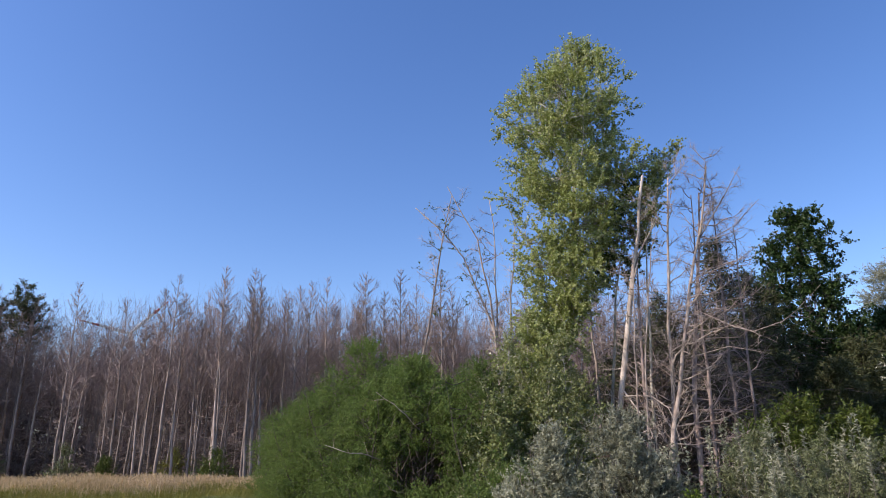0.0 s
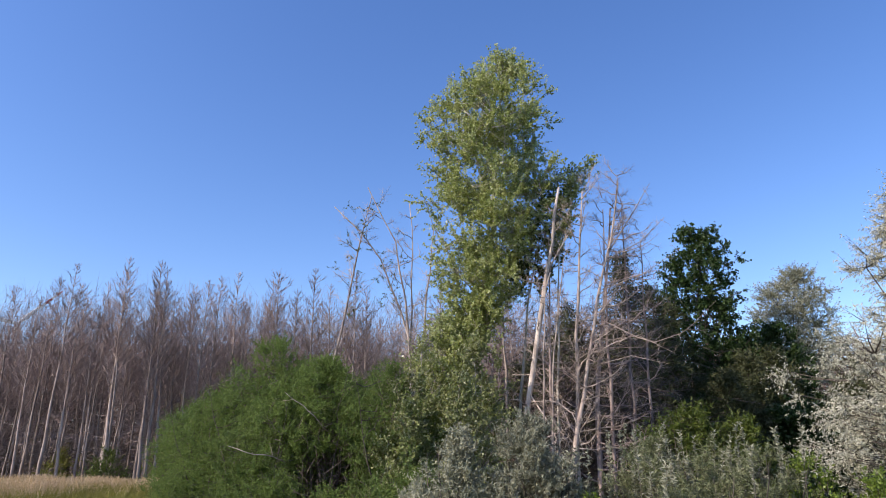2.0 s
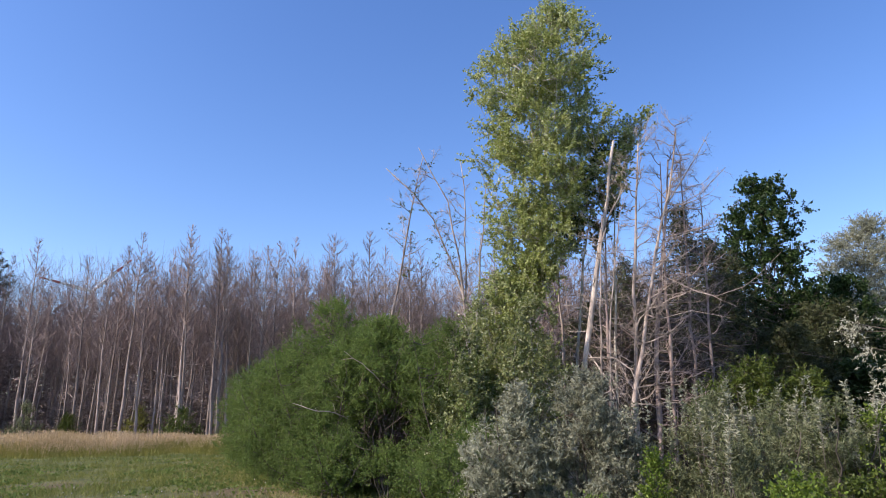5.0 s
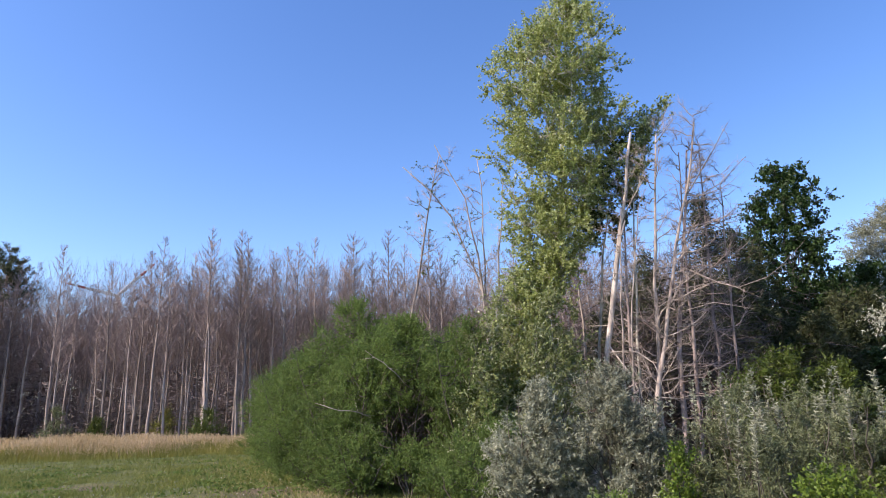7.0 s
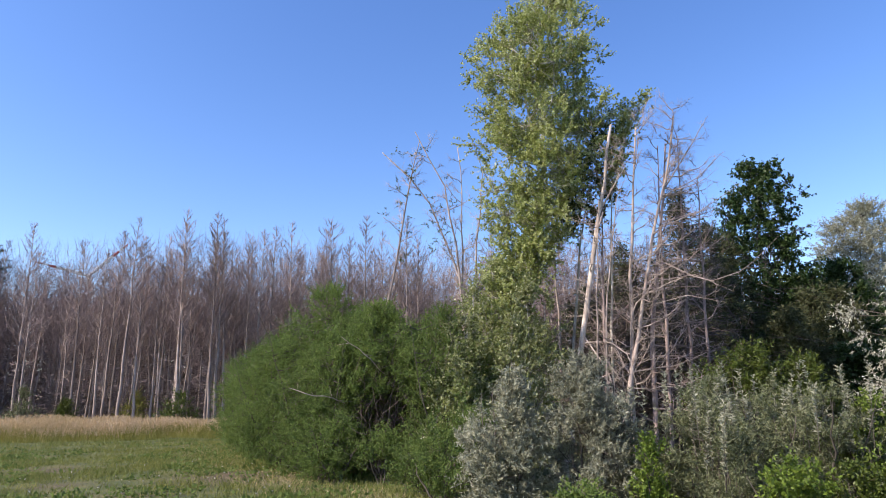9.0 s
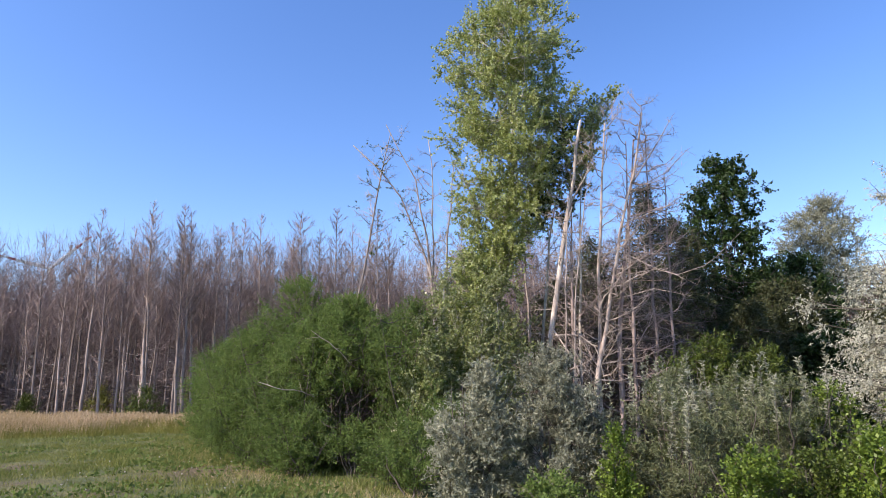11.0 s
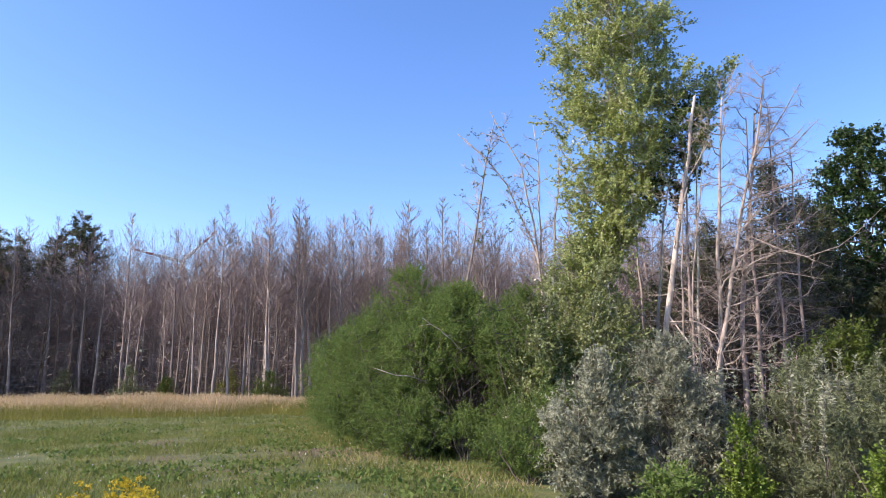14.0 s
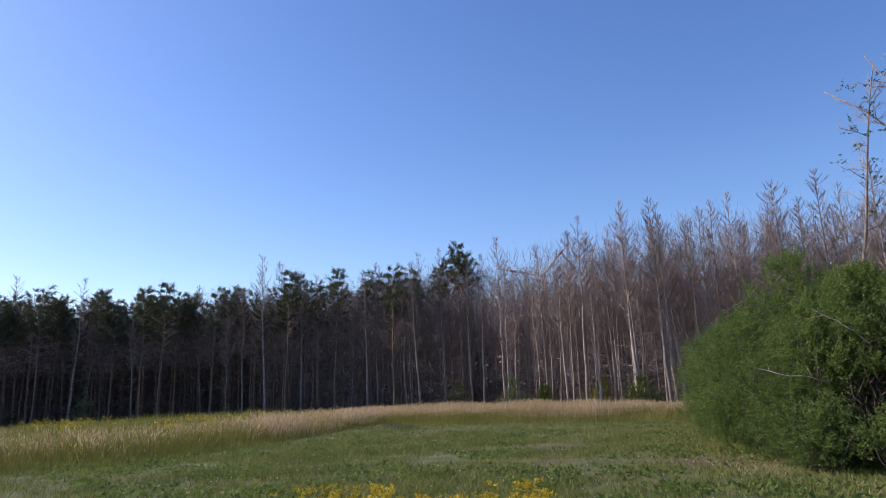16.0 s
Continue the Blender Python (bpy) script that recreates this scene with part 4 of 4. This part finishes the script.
# ---------------------------------------------------------------- the dead pine plantation
def pine_arrays(seed, h, r, dense=1.0, live=False, fine=1.0):
    """Trunk, boughs and (where alive) needles of one plantation pine, as three Geos at the origin."""
    rng = np.random.default_rng(seed)
    t, b, nd = Geo(), Geo(), Geo()
    zz = np.linspace(-0.1, h, 11)
    wob = np.cumsum(rng.normal(size=(11, 2)) * 0.05, 0)
    path = np.concatenate([wob - wob[0], zz[:, None]], 1)
    tube(t, path, 1.3 * r * (1 - 0.92 * np.linspace(0, 1, 11) ** 0.95), 6)

    def bough(z, ln, up, sag, thick, twigs, spread):
        at = np.array([np.interp(z, zz, path[:, 0]), np.interp(z, zz, path[:, 1]), z])
        a = rng.uniform(0, 2 * np.pi)
        w = unit(np.array([np.cos(a), np.sin(a), up]))
        line = bend(at, at + w * ln, sag, rng, 4, 0.03)
        tube(b, line, np.linspace(thick, thick * 0.3, 4), 3)
        k = rng.uniform(0.25, 1.0, twigs) * 3
        q = np.stack([np.interp(k, np.arange(4), line[:, i]) for i in range(3)], -1)
        e = q + unit(w * 1.2 + rng.normal(size=(twigs, 3)) * spread + [0, 0, 0.45]) * rng.uniform(0.15, 0.5, (twigs, 1)) * (0.35 + 0.65 * min(ln, 1.2))
        slivers(b, q, e, 0.0105, rng)
        return line, q, w

    base = rng.uniform(0.36, 0.5) if not live else rng.uniform(0.42, 0.5)
    z = base * h
    while z < h * 0.985:
        g = (z / h - base) / (1 - base)
        for _ in range(int(rng.integers(4, 7))):
            if live:
                ln, up, sag = rng.uniform(0.45, 1.25) * (0.55 + 1.25 * (1 - g) ** 0.7), rng.uniform(0.05, 0.8), -0.05
            else:
                ln, up, sag = rng.uniform(0.35, 1.3) * (0.25 + 1.75 * (1 - g) ** 0.7 * min(1, 0.4 + 1.6 * g)), rng.uniform(0.6, 1.7), -0.1
            line, q, w = bough(z + rng.normal() * 0.06, ln, up, sag, 0.010 + 0.010 * ln, max(2, int((4 + 11 * ln) * fine)), 0.5)
            if live and g > 0.4 and rng.uniform() < 0.72:
                tips = np.concatenate([q[:5], line[-2:]])
                p, d, s0, s1 = sprays(rng, tips, np.broadcast_to(w, tips.shape), 4, 0.36, 6, 0.35)
                leaves(nd, p, d + [0, 0, 0.3], 0.17, 0.05, rng, narrow=True)
        z += rng.uniform(0.3, 0.52) / dense ** 0.6
    # dead stubs and a few long crooked limbs on the bare stem
    for _ in range(int(26 * dense)):
        bough(rng.uniform(0.04, base) * h, rng.uniform(0.15, 0.8), rng.uniform(-0.3, 0.5), 0.02, 0.008, int(3 * fine) + 1, 0.7)
    for _ in range(4 if not live else 2):
        bough(rng.uniform(0.2, base) * h, rng.uniform(0.9, 2.0), rng.uniform(0.1, 0.9), -0.12, 0.024, int(8 * fine) + 1, 0.6)
    return t, b, nd


def pine_thing(kind, seed, h, r, live=False):
    t, b, nd = pine_arrays(seed, h, r, 1.0, live, 0.6 if live else 1.2)
    label = "tall living pine with dark green tufted crown" if live else "dead grey plantation pine with fine bare twigs"
    root = thing(kind, (0, 0, -60), label, "tree", "living pines" if live else "dead pines")
    part("trunk", t, B_RED if live else B_PINE, root)
    tagged(part("bare_crown", b, B_TWIG, root), kind="stuff")
    if live:
        tagged(part("needle_crown", nd, M_NEEDLE, root), kind="stuff")
    return root


DEAD = [pine_thing("dead_pine", 300 + k, h, r) for k, (h, r) in enumerate([(14.2, 0.095), (13.2, 0.08), (12.2, 0.078), (14.8, 0.10), (11.2, 0.065), (13.7, 0.088)])]
LIVE = [pine_thing("pine_tree", 320 + k, h, 0.10, True) for k, h in enumerate([13.4, 14.6, 12.6])]
used = set()


def stand(proto, x, y, s=1.0, turn=0.0, tilt=(0, 0)):
    """Stands a pine on the ground; the first one of each sort is the pattern itself."""
    if proto.name in used:
        s /= proto.scale.x
    m = pose(*spot(x, y), tilt[0], tilt[1], turn) @ Matrix.Diagonal((s, s, s, 1))
    if proto.name in used:
        copy_thing(proto, m)
    else:
        used.add(proto.name)
        proto.matrix_basis = m


rng = np.random.default_rng(41)
# the known trees of the front rank: place and height
FRONT = [(-19.1, 43.0, 13.7), (-18.3, 43.5, 12.4), (-17.3, 43.7, 11.0), (-15.4, 42.6, 14.1), (-15.15, 42.9, 13.4), (-15.7, 42.9, 11.5), (-13.5, 43.2, 13.9), (-13.2, 43.5, 13.4), (-10.6, 45.8, 13.7), (-11.8, 45.5, 12.7), (-8.6, 46.2, 12.1),
         (-6.3, 46.6, 14.5), (-4.2, 46.8, 14.8), (-0.4, 47.0, 13.4), (-25.5, 43.5, 11.6), (-38.5, 47.5, 13.0), (-35.2, 49.0, 14.6), (-33.0, 49.6, 13.8), (-23.0, 45.0, 12.6), (-21.0, 44.0, 11.6)]
for x, y, h in FRONT:
    k = int(rng.integers(0, 6))
    stand(DEAD[k], x, y, h / (14.2, 13.2, 12.2, 14.8, 11.2, 13.7)[k], rng.uniform(0, 360), (rng.normal() * 0.8, rng.normal() * 0.8))
count = 0
places = []
while count < 285:
    az = rng.uniform(-22, 78)
    d = np.interp(az, EDGE_AZ, EDGE_D) + rng.uniform(0.3, 12)
    x, y = left(az, d)
    if any((x - a) ** 2 + (y - b) ** 2 < 1.0 for a, b in places):
        continue
    places.append((x, y))
    count += 1
    live_share = np.interp(az, [-20, 18, 28, 38, 46, 78], [0.0, 0.0, 0.0, 0.15, 0.62, 0.7])
    tilt = (rng.normal() * 1.3, rng.normal() * 1.3)
    if rng.uniform() < live_share:
        stand(LIVE[int(rng.integers(0, 3))], x, y, rng.uniform(0.84, 0.98), rng.uniform(0, 360), tilt)
    else:
        tall = 0.95 + 0.16 * noise.noise((az * 0.45, d * 0.05, 2.0))
        stand(DEAD[int(rng.integers(0, 6))], x, y, rng.uniform(0.86, 1.07) * tall * (1.06 if az > 36 else 0.86 if 24.6 < az < 28.4 else 1.0), rng.uniform(0, 360), tilt)
for az, d, s in ((34.3, 59, 1.02), (35.1, 60.5, 0.95), (33.6, 60, 0.97), (36.0, 61, 0.9)):
    x, y = left(az, d)
    stand(LIVE[1], x, y, s, az * 90)


def far_wood(name, protos, n, back, material_sets, label, seed, az_range, live=0.0):
    """The depth of the wood, past counting, in one mesh for each material."""
    rng = np.random.default_rng(seed)
    sets = [[], [], []]
    geos = [Geo(), Geo(), Geo()]
    for _ in range(n):
        az = rng.uniform(*az_range)
        d = np.interp(az, EDGE_AZ, EDGE_D) + rng.uniform(*back)
        x, y = left(az, d)
        a, s = rng.uniform(0, 2 * np.pi), rng.uniform(0.8, 1.0)
        R = np.array([[np.cos(a), -np.sin(a), 0], [np.sin(a), np.cos(a), 0], [0, 0, 1]]) * s
        for g, src in zip(geos, protos[int(rng.integers(0, len(protos)))]):
            if src.n:
                g.add(np.concatenate(src.v) @ R.T + [x, y, float(gz(x, y))], np.zeros((0, 3), int))
                g.f += [f + g.n - src.n for f in src.f]
    for g, mat, what in zip(geos, material_sets, ("trunks", "boughs", "needles")):
        if g.n:
            tagged(new(name + "_" + what, g.mesh(name + "_" + what, mat)), label, "wood", kind="stuff")


far_wood("dead_wood", [pine_arrays(350 + k, 14.2 - k * 0.6, 0.08, 0.42, False, 0.6) for k in range(3)], 320, (11, 44), (B_PINE, B_TWIG, M_NEEDLE), "deep stand of dead grey-brown pines", 61, (-30, 55))
far_wood("living_wood", [pine_arrays(360 + k, 14.0 - k * 0.7, 0.09, 0.34, True, 0.4) for k in range(3)], 330, (2, 30), (B_RED, B_TWIG, M_NEEDLE), "deep stand of dark living pines", 62, (38, 86))
far_wood("far_wood", [pine_arrays(370 + k, 11.5 - k * 0.6, 0.09, 0.35, True, 0.4) for k in range(2)], 45, (38, 60), (B_RED, B_TWIG, M_NEEDLE), "dark pines at the back of the wood", 63, (-40, 60))


def tangle(name, n, back, az_range, z_range, length, r, label, seed, material, rise=(1, 1, 0.5, 0.3)):
    """Dead side twigs that fill the depth of the wood, past counting."""
    rng = np.random.default_rng(seed)
    az = rng.uniform(*az_range, n)
    d = np.interp(az, EDGE_AZ, EDGE_D) + back[0] + (back[1] - back[0]) * rng.uniform(0, 1, n)
    x, y = left(az, d)
    p = np.stack([x, y, gz(x, y) + rng.uniform(*z_range, n)], -1)
    w = unit(rng.normal(size=(n, 3)) * rise[:3] + [0, 0, rise[3]])
    g = slivers(Geo(), p, p + w * length * rng.uniform(0.4, 1.3, (n, 1)), r, rng)
    tagged(new(name, g.mesh(name, material)), label, "twigs", kind="stuff")


tangle("crown_twigs", 90000, (1, 26), (-25, 56), (6.0, 12.6), 1.3, 0.010, "upswept grey-brown twigs of the dead crowns", 69, B_TWIG, (0.4, 0.4, 0.3, 1.0))
tangle("dead_twigs", 140000, (3, 26), (-25, 52), (0.4, 11.8), 1.0, 0.013, "grey-brown tangle of dead side twigs in the wood", 64, B_TWIG)
tangle("shaded_twigs", 50000, (0.5, 22), (34, 51), (0.3, 11.6), 1.1, 0.018, "brown tangle of dead twigs under living pines", 65, B_TWIG)
# shade deep in the wood is put into the colour of these four
tangle("dark_twigs", 90000, (0.5, 22), (47, 88), (0.3, 11.6), 1.1, 0.018, "tangle of dead twigs under living pines, coloured dark for shade", 70, B_SHADED)
tangle("far_thicket", 150000, (20, 44), (-45, 90), (0.0, 11.6), 1.9, 0.08, "brown distant brush at the back of the wood, darkened for shade", 66, B_SHADED)
tangle("shaded_thicket", 70000, (12, 36), (44, 93), (0.0, 10.6), 1.6, 0.07, "brush deep under living pines, coloured dark for shade", 68, B_SHADED)
tangle("underbrush", 36000, (1, 22), (-25, 88), (0.0, 2.2), 0.9, 0.024, "low dead brushwood on the wood's floor", 67, B_SHADED)


# ---------------------------------------------------------------- goldenrod by the camera
def goldenrod(x, y, h, seed):
    rng = np.random.default_rng(seed)
    root = thing("goldenrod", spot(x, y), "yellow flowering goldenrod clump in grass", "flower", "goldenrods")
    st, lf, fl = Geo(), Geo(), Geo()
    for _ in range(9):
        b = np.array([rng.normal() * 0.10, rng.normal() * 0.10, 0])
        e = b * 1.9 + [rng.normal() * 0.04, rng.normal() * 0.04, h * rng.uniform(0.75, 1.05)]
        tube(st, bend(b, e, 0.0, rng, 4, 0.02), np.linspace(0.004, 0.002, 4), 4)
        u = rng.uniform(0.15, 0.85, (26, 1))
        pp = b + (e - b) * u
        leaves(lf, pp, rng.normal(size=pp.shape) * [1, 1, 0.2] + [0, 0, 0.35], 0.08, 0.014, rng)
        for _ in range(7):
            a = rng.uniform(0, 2 * np.pi)
            q0 = e - [0, 0, rng.uniform(0, 0.18)]
            q1 = q0 + np.array([np.cos(a), np.sin(a), 0.35]) * rng.uniform(0.05, 0.13)
            cones(st, [q0], [q1], 0.0018)
            pp = q0 + (q1 - q0) * rng.uniform(0.2, 1.05, (20, 1)) + rng.normal(size=(20, 3)) * 0.008
            leaves(fl, pp, rng.normal(size=pp.shape) + [0, 0, 0.6], 0.025, 0.02, rng, narrow=True)
    part("stem_tuft", st, M_ELDER, root)
    part("leafage", lf, M_ELDER, root)
    part("flower_head", fl, M_FLOWER, root, "bright yellow flower plumes")


rng = np.random.default_rng(77)
for k in range(34):
    az = 27 + 23 * (k + rng.uniform(0, 1)) / 34
    x, y = left(az, rng.uniform(6.1, 7.4))
    goldenrod(x, y, rng.uniform(0.44, 0.7), 400 + k)
for az, d, h in [(45.3, 8.2, 0.6), (44.5, 8.4, 0.5), (31.5, 7.6, 0.62), (30, 7.4, 0.6)]:
    x, y = left(az, d)
    goldenrod(x, y, h, int(500 + az * 10))


# ---------------------------------------------------------------- wind turbine beyond the wood
def turbine():
    x, y, hub = -271.2, 535.3, 101.0
    root = thing("wind_turbine", (x, y, -0.5, 0, 0, 27), "white wind turbine with red-banded blades beyond the wood", "turbine")
    part("tower", tube(Geo(), [(0, 0, z) for z in np.linspace(0, hub - 1, 8)], np.linspace(2.2, 1.2, 8), 20), P_WHITE, root)
    g = tube(Geo(), [(0, v, hub) for v in (-2.6, -2.2, 0, 3.5, 5.0)], [0.7, 1.3, 1.6, 1.5, 0.8], 12)
    part("nacelle", g, P_WHITE, root)
    part("hub", tube(Geo(), [(0, v, hub) for v in (-4.6, -4.2, -3.4, -2.6)], [0.4, 0.9, 1.15, 1.1], 14), P_WHITE, root)
    us = np.array([0, 0.04, 0.12, 0.2, 0.4, 0.6, 0.62, 0.76, 0.78, 0.88, 0.90, 1.0]) * 39
    chord = np.interp(us, [0, 2, 8, 39], [0.9, 1.0, 1.6, 0.5])
    thick = np.interp(us, [0, 2, 8, 39], [0.9, 0.8, 0.4, 0.08])
    for ang in (48, 168, 288):
        w, s = np.array([math.cos(radians(ang)), 0, math.sin(radians(ang))]), np.array([-math.sin(radians(ang)), 0, math.cos(radians(ang))])
        k = np.arange(10) * 2 * np.pi / 10

        def shell_of(i0, i1, grow):
            ring = w * us[i0:i1, None, None] + np.cos(k)[None, :, None] * s * chord[i0:i1, None, None] * grow + np.sin(k)[None, :, None] * np.array([0, 1.0, 0]) * thick[i0:i1, None, None] * grow + [0, -3.5, hub]
            n = i1 - i0
            i = np.arange(n - 1)[:, None] * 10
            return Geo().add(ring, np.stack([i + np.arange(10), i + (np.arange(10) + 1) % 10, i + 10 + (np.arange(10) + 1) % 10, i + 10 + np.arange(10)], -1).reshape(-1, 4))
        blade = part("blade", shell_of(0, 12, 1.0), P_WHITE, root)
        part("red_band", shell_of(6, 8, 1.04), P_RED, blade, "red warning band")
        part("red_band", shell_of(9, 12, 1.04), P_RED, blade, "red warning band")


turbine()
